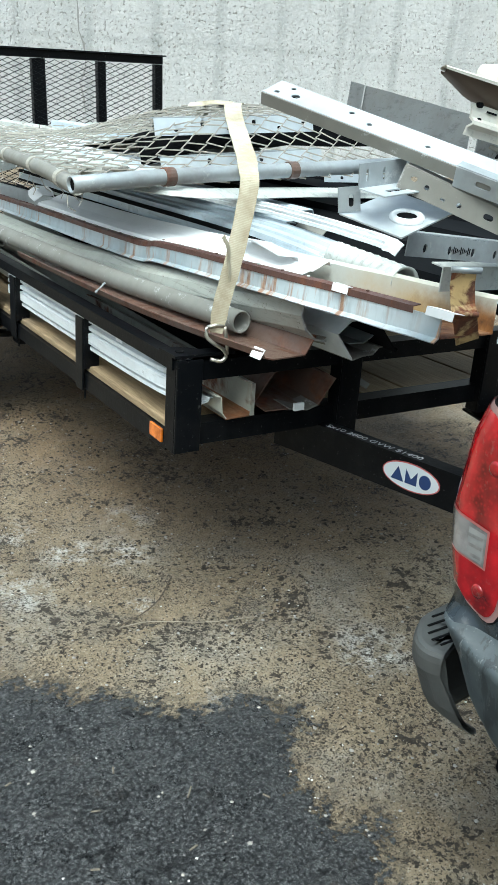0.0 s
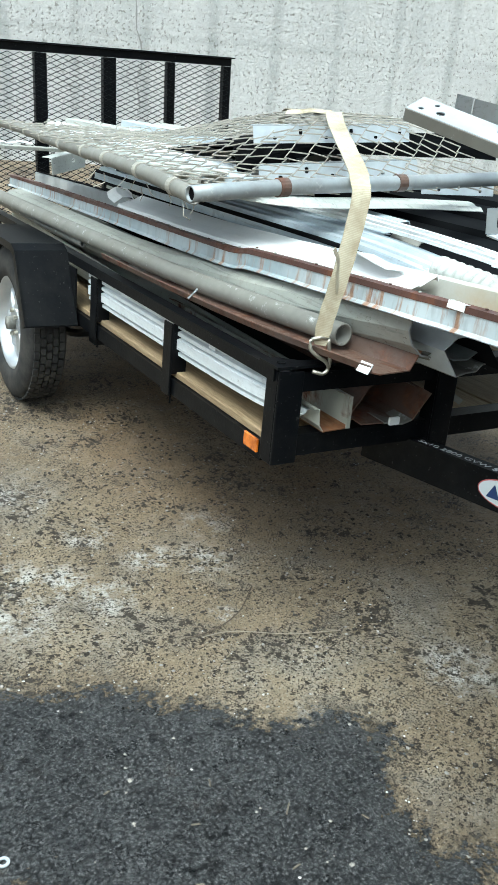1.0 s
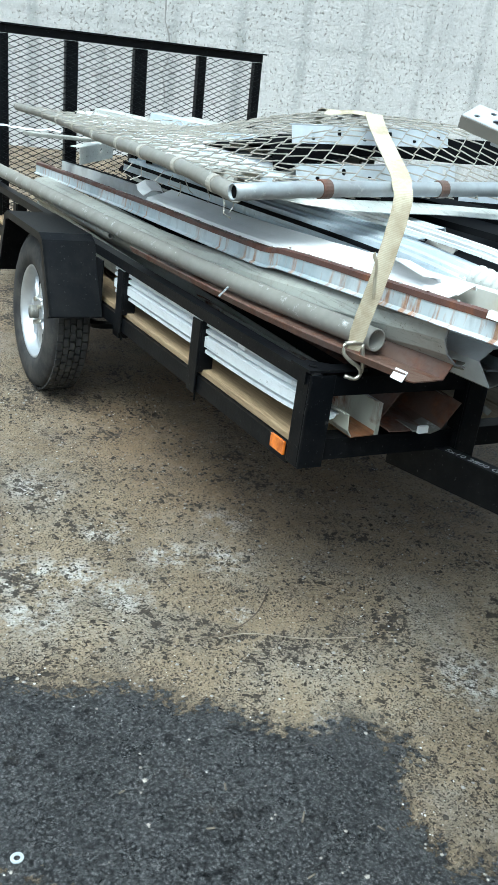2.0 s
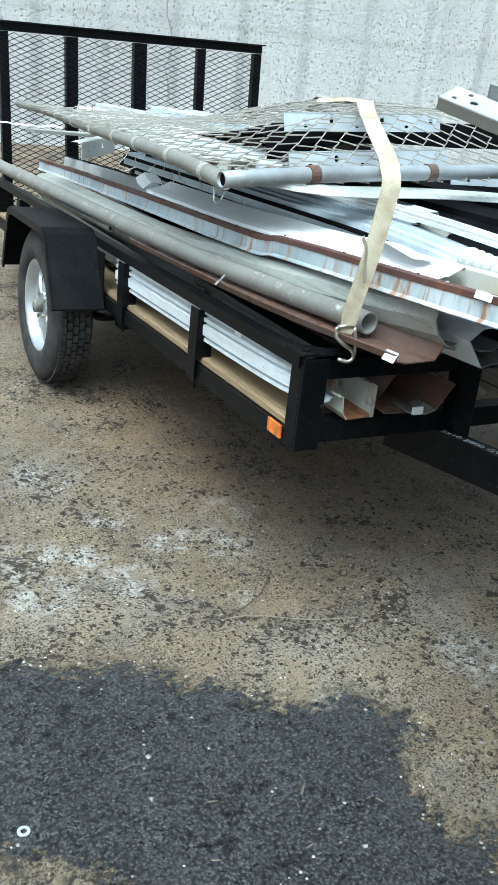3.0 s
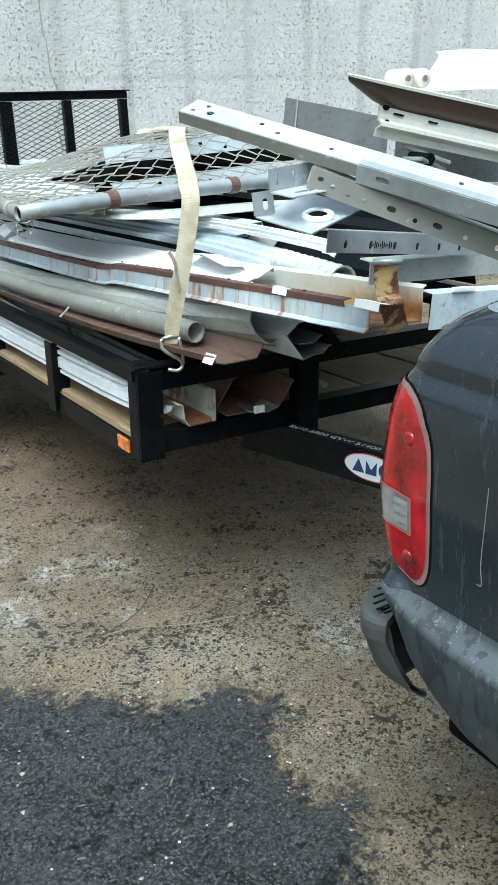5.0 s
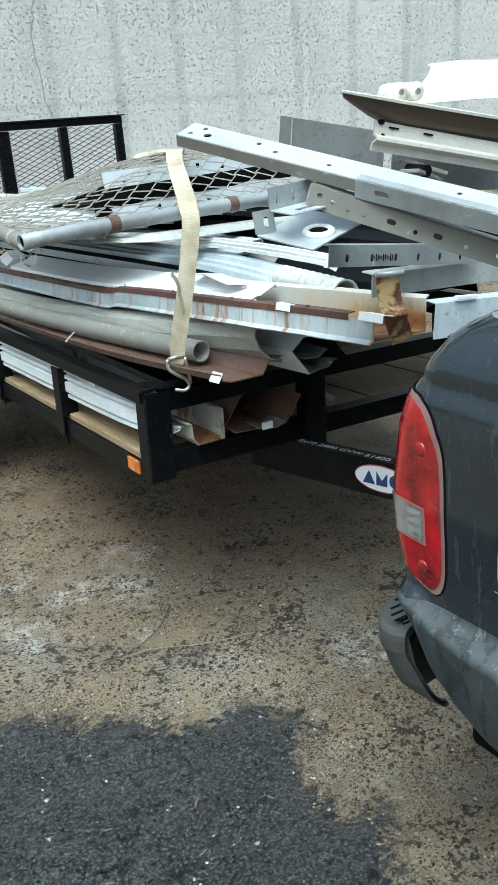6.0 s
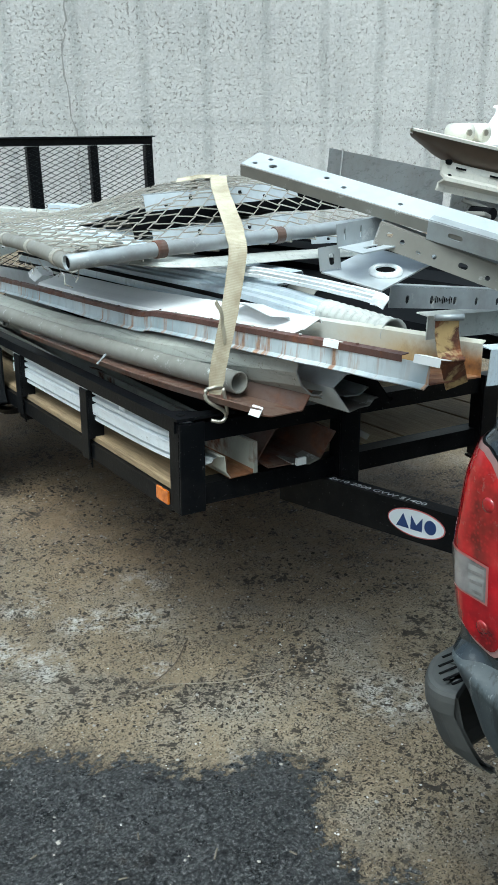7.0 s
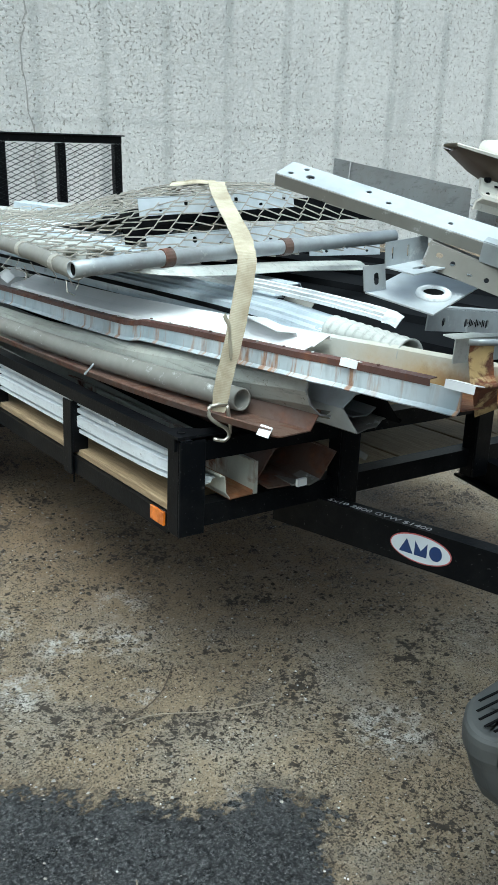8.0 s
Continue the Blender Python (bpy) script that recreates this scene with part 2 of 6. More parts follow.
def make_ground():
    """Muddy concrete with a patch of wet, crumbling asphalt; the sheet carries how far each place lies inside the patch."""
    m = Mat("muddy_concrete_and_wet_asphalt", 0.85)
    edge, chalk, mud = m.attr("asphalt"), m.attr("chalk"), m.attr("mud")
    tan = m.ramp(m.noise(1.9, 7, 0.65), (0.3, (0.16, 0.115, 0.067)), (0.5, (0.25, 0.195, 0.126)), (0.7, (0.34, 0.28, 0.195)))
    tan = m.mix(m.math("MULTIPLY", m.ramp(m.noise(3.1, 7, 0.7), (0.48, 0.0), (0.62, 1.0)), 0.55), tan, (0.30, 0.285, 0.255))
    tan = m.mix(m.math("MULTIPLY", m.ramp(m.noise(6, 9, 0.78), (0.48, 0.0), (0.60, 1.0)), 0.45), tan, (0.13, 0.095, 0.055))
    sand = m.noise(150, 5, 0.8)
    tan = m.mix(m.math("MULTIPLY", m.ramp(sand, (0.34, 1.0), (0.50, 0.0)), 0.60), tan, (0.09, 0.07, 0.046))
    tan = m.mix(m.math("MULTIPLY", m.ramp(sand, (0.54, 0.0), (0.66, 1.0)), 0.55), tan, (0.46, 0.42, 0.34))
    # drifts of dark crumbs: fine ones almost everywhere, clods where the broad noise is high
    drift = m.noise(4.2, 6, 0.68)
    clod = m.ramp(m.math("ADD", m.noise(34, 8, 0.72), m.math("MULTIPLY", drift, 0.62)), (0.912, 0.0), (0.940, 1.0))
    crumb = m.ramp(m.math("ADD", m.noise(82, 5, 0.62), m.math("MULTIPLY", drift, 0.42)), (0.790, 0.0), (0.825, 1.0))
    fines = m.ramp(m.math("ADD", m.noise(190, 3, 0.6), m.math("MULTIPLY", m.noise(7, 6, 0.7), 0.42)), (0.762, 0.0), (0.80, 1.0))
    dark = m.math("MAXIMUM", clod, m.math("MAXIMUM", crumb, m.math("MULTIPLY", fines, 0.8)))
    soil = m.ramp(m.noise(60, 5, 0.7), (0.35, (0.010, 0.008, 0.006)), (0.65, (0.050, 0.037, 0.025)))
    ch = m.math("MULTIPLY", chalk, m.ramp(m.noise(15, 9, 0.8), (0.47, 0.0), (0.58, 1.0)))
    tan = m.mix(m.math("MULTIPLY", ch, 0.85), tan, (0.52, 0.505, 0.475))
    film = m.math("MULTIPLY", mud, m.ramp(m.noise(6, 7, 0.72), (0.25, 0.40), (0.6, 1.0)))
    tan = m.mix(m.math("MULTIPLY", film, 0.62), tan, (0.215, 0.135, 0.066))
    tan = m.mix(m.math("MULTIPLY", dark, 0.93), tan, soil)
    chips = m.voronoi(40)
    tan = m.mix(m.math("MULTIPLY", m.ramp(chips, (0.055, 1.0), (0.085, 0.0)), 0.75), tan, (0.55, 0.53, 0.48))
    # asphalt: pebbles bedded in black binder, dusty and bare by turns
    warp = m.warped(60, 0.004)
    peb, big = m.voronoi(135, warp), m.voronoi(58, warp)
    tone = m.noise(2.6, 7, 0.68)
    asp = m.ramp(tone, (0.32, (0.036, 0.037, 0.039)), (0.68, (0.105, 0.106, 0.108)))
    asp = m.mix(m.math("MULTIPLY", m.ramp(m.noise(170, 4, 0.75), (0.48, 0.0), (0.62, 1.0)), 0.75), asp, (0.27, 0.27, 0.268))
    asp = m.mix(m.ramp(peb, (0.40, 0.0), (0.75, 0.75)), asp, (0.006, 0.006, 0.0065))
    tears = m.ramp(m.math("ADD", m.noise(23, 9, 0.78, None, 0.25), m.math("MULTIPLY", m.noise(3.4, 3), 0.40)), (0.775, 0.0), (0.815, 1.0))
    asp = m.mix(m.math("MULTIPLY", tears, 0.8), asp, (0.005, 0.005, 0.006))
    asp = m.mix(m.math("MULTIPLY", m.ramp(m.voronoi(46), (0.04, 1.0), (0.07, 0.0)), 0.7), asp, (0.42, 0.41, 0.40))
    asp = m.mix(m.math("MULTIPLY", m.ramp(m.noise(7, 6, 0.7), (0.60, 0.0), (0.72, 1.0)), 0.35), asp, (0.10, 0.075, 0.05))
    rag = m.math("ADD", m.math("MULTIPLY", m.math("SUBTRACT", m.noise(10, 8, 0.72), 0.5), 0.26), m.math("MULTIPLY", m.math("SUBTRACT", m.noise(44, 5, 0.65), 0.5), 0.26))
    shore = m.math("ADD", m.math("ADD", edge, rag), 0.5)
    f = m.ramp(shore, (0.492, 0.0), (0.508, 1.0))
    rim = m.ramp(shore, (0.44, 0.0), (0.485, 0.45), (0.49, 0.0))
    tan = m.mix(rim, tan, (0.05, 0.04, 0.03))
    m.color(m.mix(f, tan, asp))
    wet = m.ramp(m.noise(7, 6, 0.7), (0.35, 0.20), (0.65, 0.50))
    m.rough(m.mix(f, m.mix(mud, 0.9, 0.66), wet))
    stones = m.math("SUBTRACT", 1.0, m.math("ADD", m.math("MULTIPLY", peb, 0.7), m.math("MULTIPLY", big, 0.5)))
    rough_asp = m.math("SUBTRACT", m.math("ADD", m.math("MULTIPLY", stones, 1.2), m.math("MULTIPLY", m.noise(48, 8, 0.8), 2.2)), m.math("MULTIPLY", tears, 0.8))
    soft = m.math("ADD", m.math("MULTIPLY", m.noise(70, 7, 0.75), 0.9), m.math("MULTIPLY", dark, 0.45))
    h = m.math("ADD", m.math("MULTIPLY", f, m.math("ADD", rough_asp, 0.6)), m.math("MULTIPLY", m.math("SUBTRACT", 1.0, f), soft))
    return m.bump(h, 1.0, 0.011).m


def make_rubber():
    m = Mat("tyre_rubber", 0.75)
    c = m.ramp(m.noise(14, 5, 0.7), (0.4, (0.014, 0.014, 0.015)), (0.75, (0.06, 0.055, 0.048)))
    return m.color(c).bump(m.noise(80, 3), 0.1, 0.003).m


def make_webbing():
    m = Mat("yellow_strap_webbing", 0.85)
    w = m.n.new("ShaderNodeTexWave")
    w.bands_direction = "X"
    w.inputs["Scale"].default_value, w.inputs["Distortion"].default_value = 90, 1.0
    m.put(m.n.new("ShaderNodeTexCoord").outputs["UV"], w.inputs["Vector"])
    c = m.ramp(m.noise(9, 6, 0.7), (0.3, (0.30, 0.25, 0.17)), (0.55, (0.50, 0.455, 0.345)), (0.8, (0.68, 0.645, 0.53)))
    c = m.mix(m.math("MULTIPLY", w.outputs["Fac"], 0.30), c, (0.20, 0.15, 0.075))
    c = m.mix(m.math("MULTIPLY", m.ramp(m.noise(22, 5, 0.7), (0.58, 0.0), (0.72, 1.0)), 0.6), c, (0.22, 0.17, 0.09))
    return m.color(c).bump(w.outputs["Fac"], 0.15, 0.001).m


def plain(name, col, rough=0.5, metal=0.0, vary=0.25, scale=14, coat=0.0, spec=0.5):
    m = Mat(name, rough, metal, spec)
    m.color(m.mix(m.math("MULTIPLY", m.ramp(m.noise(scale, 5, 0.65), (0.35, 0.0), (0.75, 1.0)), vary), col, tuple(v * 0.45 for v in col)))
    m.b.inputs["Coat Weight"].default_value = coat
    return m.bump(m.noise(70, 4), 0.06, 0.003).m


def make_galvanised(name, tint=(0.47, 0.49, 0.50), metal=0.55, rough=0.42, dirt=0.35):
    m = Mat(name, rough, metal)
    sp = m.n.new("ShaderNodeTexVoronoi")
    sp.inputs["Scale"].default_value = 45
    m.put(m.co, sp.inputs["Vector"])
    c = m.mix(m.math("MULTIPLY", sp.outputs["Distance"], 0.35), tint, tuple(v * 0.7 for v in tint))
    c = m.mix(m.math("MULTIPLY", m.ramp(m.noise(6, 6, 0.7), (0.45, 0.0), (0.75, 1.0)), dirt), c, (0.17, 0.155, 0.135))
    c = m.mix(m.math("MULTIPLY", m.ramp(m.noise(30, 5, 0.7), (0.60, 0.0), (0.75, 1.0)), dirt), c, (0.66, 0.67, 0.66))
    m.color(c)
    m.rough(m.ramp(m.noise(18, 5), (0.3, rough - 0.1), (0.7, rough + 0.22)))
    return m.bump(m.noise(50, 4), 0.08, 0.003).m


def make_car_paint(name, dust):
    """Dark clear-coated paint; dust sets how thick the dried road film and its drip marks lie."""
    m = Mat(name, 0.3)
    m.b.inputs["Coat Weight"].default_value, m.b.inputs["Coat Roughness"].default_value = 0.65 - 0.55 * dust, 0.05 + 0.3 * dust
    m.b.inputs["Specular IOR Level"].default_value = 0.3
    c = m.ramp(m.noise(3.5, 6, 0.65, m.scaled(1, 1, 0.4)), (0.35, (0.009, 0.013, 0.017)), (0.7, (0.018, 0.024, 0.029)))
    film = m.ramp(m.noise(5, 7, 0.7), (0.35, 0.25), (0.65, 1.0))
    c = m.mix(m.math("MULTIPLY", film, 0.03 + 0.60 * dust), c, (0.125, 0.145, 0.150))
    drips = m.ramp(m.noise(46, 5, 0.7, m.scaled(1, 1, 0.07), 0.3), (0.515, 0.0), (0.57, 1.0))
    c = m.mix(m.math("MULTIPLY", drips, 0.10 + 0.85 * dust), c, (0.018, 0.021, 0.023))
    pale = m.ramp(m.noise(70, 5, 0.75, m.scaled(1, 1, 0.12)), (0.58, 0.0), (0.63, 1.0))
    c = m.mix(m.math("MULTIPLY", pale, 0.10 + 0.6 * dust), c, (0.21, 0.22, 0.22))
    c = m.mix(m.math("MULTIPLY", m.ramp(m.noise(150, 3, 0.7), (0.66, 0.0), (0.72, 1.0)), 0.18), c, (0.25, 0.26, 0.26))
    m.color(c)
    return m.rough(m.ramp(m.noise(6, 5), (0.35, 0.14 + 0.4 * dust), (0.7, 0.34 + 0.4 * dust))).m


def make_lens(name, col, trans=0.25):
    """Moulded lamp plastic: prism facets, reflector glints painted into the colour by noise, grime."""
    m = Mat(name, 0.10)
    m.b.inputs["Transmission Weight"].default_value = trans
    m.b.inputs["Coat Weight"].default_value = 0.8
    m.b.inputs["Coat Roughness"].default_value = 0.04
    cells = m.voronoi(170)
    m.bump(cells, 0.12, 0.0015)
    # reflector highlights as colour: noise mottling and brighter facet centres
    painted_glints = m.ramp(m.noise(17, 3, 0.5, m.scaled(1, 1, 0.8)), (0.38, 0.0), (0.66, 1.0))
    c = m.mix(painted_glints, tuple(v * 0.45 for v in col), tuple(min(1.0, v * 2.1) for v in col))
    c = m.mix(m.math("MULTIPLY", m.ramp(cells, (0.1, 1.0), (0.45, 0.0)), 0.25), c, tuple(min(1.0, v * 2.2) for v in col))
    c = m.mix(m.math("MULTIPLY", m.ramp(m.noise(60, 5, 0.75), (0.58, 0.0), (0.70, 1.0)), 0.35), c, (0.20, 0.13, 0.12))
    return m.color(c).m


BLACK = make_black_paint()
WOOD = make_wood()
CONCRETE = make_concrete_wall()
GROUND = make_ground()
RUBBER = make_rubber()
WEBBING = make_webbing()
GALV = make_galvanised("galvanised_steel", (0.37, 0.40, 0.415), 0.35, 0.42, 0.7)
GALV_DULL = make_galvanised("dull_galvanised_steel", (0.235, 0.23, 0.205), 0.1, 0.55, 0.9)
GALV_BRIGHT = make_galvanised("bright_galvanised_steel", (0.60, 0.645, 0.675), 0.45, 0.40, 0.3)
WIRE = make_galvanised("fence_wire", (0.44, 0.415, 0.36), 0.25, 0.5, 0.5)
WHITE = painted("white_painted_sheet", (0.74, 0.77, 0.785), 0.4, 0.34)
BLUEWHITE = painted("pale_blue_white_sheet", (0.58, 0.66, 0.72), 0.35, 0.38)
CLEANWHITE = painted("clean_white_sheet", (0.84, 0.85, 0.855), 0.4, 0.08)
CREAM = painted("cream_painted_sheet", (0.72, 0.70, 0.62), 0.45, 0.25)
PALE = painted("pale_grey_painted_sheet", (0.50, 0.52, 0.49), 0.5, 0.4)
OLIVE = painted("dull_olive_grey_sheet", (0.35, 0.36, 0.325), 0.5, 0.65)
GREYSHEET = painted("grey_zinc_sheet", (0.30, 0.315, 0.32), 0.55, 0.5)
CHANNEL = streaked("stained_channel_paint", (0.53, 0.58, 0.60))
STAINED_FLOOR = rusted("rust_stained_floor", (0.24, 0.12, 0.05), 0.40, 0.58, 0.6, 6.0)
GUTTER = rusted("stained_gutter_paint", (0.40, 0.40, 0.34), 0.50, 0.60, 0.6, 9.0)
FOLDED = rusted("stained_white_paint", (0.66, 0.70, 0.72), 0.56, 0.64, 0.5, 6.0)
END_STAINED = end_stained()
RUSTLIP = rusted("rusted_lip", (0.105, 0.052, 0.043), 0.48, 0.66, 0.8, 9.0)
RUST = rusted("brown_rusted_sheet", (0.120, 0.078, 0.060), 0.45, 0.64, 0.8, 12.0)
RUSTY_ORANGE = rusted("orange_rusted_bracket", (0.52, 0.37, 0.17), 0.45, 0.53, 0.7, 22.0)
# near-black: small dark parts, and sheets that paint shade into the load's gaps
SHEET_AND_GAP_DARK = plain("dark_sheet_and_gap_shade", (0.005, 0.0055, 0.0065), 0.75, 0.0, 0.4, 14, 0.0, 0.06)
BROWNPAINT = plain("dark_brown_painted_sheet", (0.11, 0.075, 0.05), 0.5, 0.0, 0.5)
# near-black for gaps and for the shade painted into openings and recesses
DARK = plain("black_and_opening_shade", (0.004, 0.004, 0.0045), 0.9, 0.0, 0.25, 14, 0.0, 0.1)
STEEL = plain("plated_steel", (0.55, 0.52, 0.44), 0.3, 0.85, 0.4, 30)
CHROME = plain("silver_wheel_paint", (0.58, 0.60, 0.62), 0.3, 0.6, 0.35)
AMBER = make_lens("amber_reflector_plastic", (0.62, 0.13, 0.012), 0.0)
RED = make_lens("red_lamp_plastic", (0.23, 0.003, 0.006), 0.0)
CLEAR = make_lens("clear_lamp_plastic", (0.17, 0.16, 0.155), 0.2)
LAMPRIM = plain("scuffed_lamp_edge", (0.26, 0.15, 0.14), 0.6, 0.0, 0.6, 40)
LENSEDGE = plain("pink_lens_edge", (0.38, 0.12, 0.11), 0.3)
LAMPSILVER = plain("lamp_reflector", (0.72, 0.72, 0.70), 0.22, 0.7, 0.4, 60)
PAINT = make_car_paint("dark_grey_car_paint", 0.0)
DUSTY_PAINT = make_car_paint("dusty_dark_grey_car_paint", 0.75)
PLASTIC = plain("grey_bumper_plastic", (0.062, 0.064, 0.062), 0.6, 0.0, 0.6, 10)
WHITETAG = plain("white_paper_tag", (0.85, 0.86, 0.86), 0.6, 0.0, 0.15)
BLUE = plain("blue_sticker_ink", (0.02, 0.05, 0.17), 0.5)
STICKER = plain("white_sticker_vinyl", (0.78, 0.83, 0.86), 0.4, 0.0, 0.1)
STICKER_RED = plain("red_sticker_border", (0.55, 0.12, 0.12), 0.4)
CHALKPEN = plain("white_paint_pen", (0.62, 0.63, 0.63), 0.8, 0.0, 0.4, 60)


# ---- building helpers ----
def link(name, bm, material, smooth=False):
    me = bpy.data.meshes.new(name)
    bmesh.ops.recalc_face_normals(bm, faces=bm.faces)
    bm.to_mesh(me)
    bm.free()
    me.materials.append(material)
    if smooth:
        for p in me.polygons:
            p.use_smooth = True
    return new(name, me)


def part(name, bm, material, parent, label="", smooth=False):
    ob = link(name, bm, material, smooth)
    ob.parent = parent
    return tagged(ob, label)


def thing(name, label, category, at=(0, 0, 0), group="", kind=""):
    return tagged(place(new(name), pose(*at)), label, category, group, kind)


def place(ob, m):
    ob.matrix_basis = m
    return ob


def box(bm, lo, hi, bevel=0.0, m=None):
    c, s = [(a + b) / 2 for a, b in zip(lo, hi)], [abs(b - a) for a, b in zip(lo, hi)]
    mat = Matrix.Translation(c) @ Matrix.Diagonal((*s, 1))
    r = bmesh.ops.create_cube(bm, size=1, matrix=(m @ mat) if m else mat)
    if bevel:
        edges = list({e for v in r["verts"] for e in v.link_edges})
        bmesh.ops.bevel(bm, geom=edges, offset=bevel, segments=2, affect="EDGES", profile=0.5)
    return bm


def boxed(lo, hi, bevel=0.0, m=None):
    return box(bmesh.new(), lo, hi, bevel, m)


def smooth_line(pts, n):
    """n points along a Catmull-Rom line through pts."""
    p = [Vector(v) for v in pts]
    if len(p) == 2:
        return [p[0].lerp(p[1], k / (n - 1)) for k in range(n)]
    p = [2 * p[0] - p[1], *p, 2 * p[-1] - p[-2]]
    out = []
    for k in range(n):
        s = k / (n - 1) * (len(p) - 3)
        i = min(int(s), len(p) - 4)
        u = s - i
        a, b, c, d = p[i : i + 4]
        out.append(0.5 * (2 * b + (c - a) * u + (2 * a - 5 * b + 4 * c - d) * u * u + (3 * b - 3 * c + d - a) * u**3))
    return out


def frames_of(pts, up=(0, 0, 1)):
    up, out = Vector(up), []
    for k, p in enumerate(pts):
        t = (pts[min(k + 1, len(pts) - 1)] - pts[max(k - 1, 0)]).normalized()
        side = t.cross(up).normalized()
        out.append((p, side, side.cross(t).normalized()))
    return out


def sweep(bm, profile, pts, up=(0, 0, 1), closed=True, caps=True):
    """Carry a profile of (side, up) pairs along pts."""
    rings = [[bm.verts.new(p + s * a + u * b) for a, b in profile] for p, s, u in frames_of(pts, up)]
    n = len(profile)
    for r0, r1 in zip(rings, rings[1:]):
        for k in range(n if closed else n - 1):
            bm.faces.new((r0[k], r0[(k + 1) % n], r1[(k + 1) % n], r1[k]))
    if closed and caps:
        bm.faces.new(rings[0][::-1]), bm.faces.new(rings[-1])
    return bm


def thick(line, th):
    """An open profile made into a closed one of that thickness."""
    p = [Vector((a, b)) for a, b in line]
    off = []
    for k in range(len(p)):
        d = (p[min(k + 1, len(p) - 1)] - p[max(k - 1, 0)]).normalized()
        off.append(p[k] + Vector((-d.y, d.x)) * th)
    return [tuple(v) for v in p] + [tuple(v) for v in reversed(off)]


def sheet_run(line, th, pts, up=(0, 0, 1), dent=0.0, seed=0):
    """A folded sheet of open profile carried along pts; dent bends it a little at random. Long quads, thin edges."""
    bm = bmesh.new()
    rnd = random.Random(seed)
    pts = [Vector(p) for p in pts]
    if dent:
        for p in pts[1:-1]:
            p += Vector((rnd.uniform(-dent, dent), 0, rnd.uniform(-dent, dent)))
    prof = thick(line, th)
    rings = [[bm.verts.new(p + s * a + u * b) for a, b in prof] for p, s, u in frames_of(pts, up)]
    n, h = len(prof), len(line)
    for r0, r1 in zip(rings, rings[1:]):
        for k in range(n):
            bm.faces.new((r0[k], r0[(k + 1) % n], r1[(k + 1) % n], r1[k]))
    for r in (rings[0], rings[-1]):
        for k in range(h - 1):
            bm.faces.new((r[k], r[k + 1], r[n - 2 - k], r[n - 1 - k]))
    return bm


def circle(r, n=16, ry=None):
    return [(r * math.cos(2 * math.pi * k / n), (ry or r) * math.sin(2 * math.pi * k / n)) for k in range(n)]


def tube(bm, pts, r, n=12, hollow=0.0, up=(0.13, 0.07, 1)):
    pts = [Vector(p) for p in pts]
    if not hollow:
        return sweep(bm, circle(r, n), pts, up)
    fr = frames_of(pts, up)
    rings = [[[bm.verts.new(p + s * a + u * b) for a, b in circle(q, n)] for p, s, u in fr] for q in (r, r - hollow)]
    for rr in rings:
        for r0, r1 in zip(rr, rr[1:]):
            for k in range(n):
                bm.faces.new((r0[k], r0[(k + 1) % n], r1[(k + 1) % n], r1[k]))
    for e in (0, -1):
        for k in range(n):
            bm.faces.new((rings[0][e][k], rings[0][e][(k + 1) % n], rings[1][e][(k + 1) % n], rings[1][e][k]))
    return bm


def axes(origin, along, up=(0, 0, 1)):
    """A frame at origin: x along, z near up."""
    x = Vector(along).normalized()
    y = Vector(up).cross(x).normalized()
    z = x.cross(y)
    m = Matrix((x, y, z)).transposed().to_4x4()
    m.translation = origin
    return m


def holed_strip(bm, length, width, holes, th=0.0025, m=Matrix(), z=0.0):
    """A flat strip in its x-y plane, from x 0 to length and y 0 to width, with slots (x, y, half length, half height) cut through."""
    if not holes:
        return box(bm, (0, 0, z), (length, width, z + th), 0, m)
    holes = sorted(holes)
    cuts = [0.0, *[(a[0] + b[0]) / 2 for a, b in zip(holes, holes[1:])], length]
    n = 16
    for (x, y, hx, hy), x0, x1 in zip(holes, cuts, cuts[1:]):
        r, layers = min(hx, hy), []
        for zz in (z, z + th):
            inner, outer = [], []
            for k in range(n):
                c, s = math.cos(2 * math.pi * k / n), math.sin(2 * math.pi * k / n)
                cx, cy = (hx - r) * (c > 1e-6) - (hx - r) * (c < -1e-6), (hy - r) * (s > 1e-6) - (hy - r) * (s < -1e-6)
                inner.append(bm.verts.new(m @ Vector((x + cx + r * c, y + cy + r * s, zz))))
                q = max(abs(c), abs(s))
                c, s = c / q, s / q
                outer.append(bm.verts.new(m @ Vector((x + (x1 - x if c > 0 else x - x0) * c, y + (width - y if s > 0 else y) * s, zz))))
            layers.append((inner, outer))
        for k in range(n):
            j = (k + 1) % n
            for inner, outer in layers:
                bm.faces.new((inner[k], inner[j], outer[j], outer[k]))
            for a, b in zip(layers[0], layers[1]):
                bm.faces.new((a[k], a[j], b[j], b[k]))
    bmesh.ops.remove_doubles(bm, verts=bm.verts, dist=1e-5)
    return bm


def angle_iron(bm, a, b, side, w=0.05, th=0.005, up=(0, 0, 1), h=None):
    """An L-section from a to b: one leg lies towards side (+1 or -1 across), the other hangs down."""
    h = h or w
    if side > 0:
        prof = [(0, 0), (w, 0), (w, -th), (th, -th), (th, -h), (0, -h)]
    else:
        prof = [(0, 0), (-w, 0), (-w, -th), (-th, -th), (-th, -h), (0, -h)]
    return sweep(bm, prof, [Vector(a), Vector(b)], up)


# ---- ground and wall ----
def slope(y):
    return 0.0615 * max(0.0, min(y, 6.0) - 0.35)


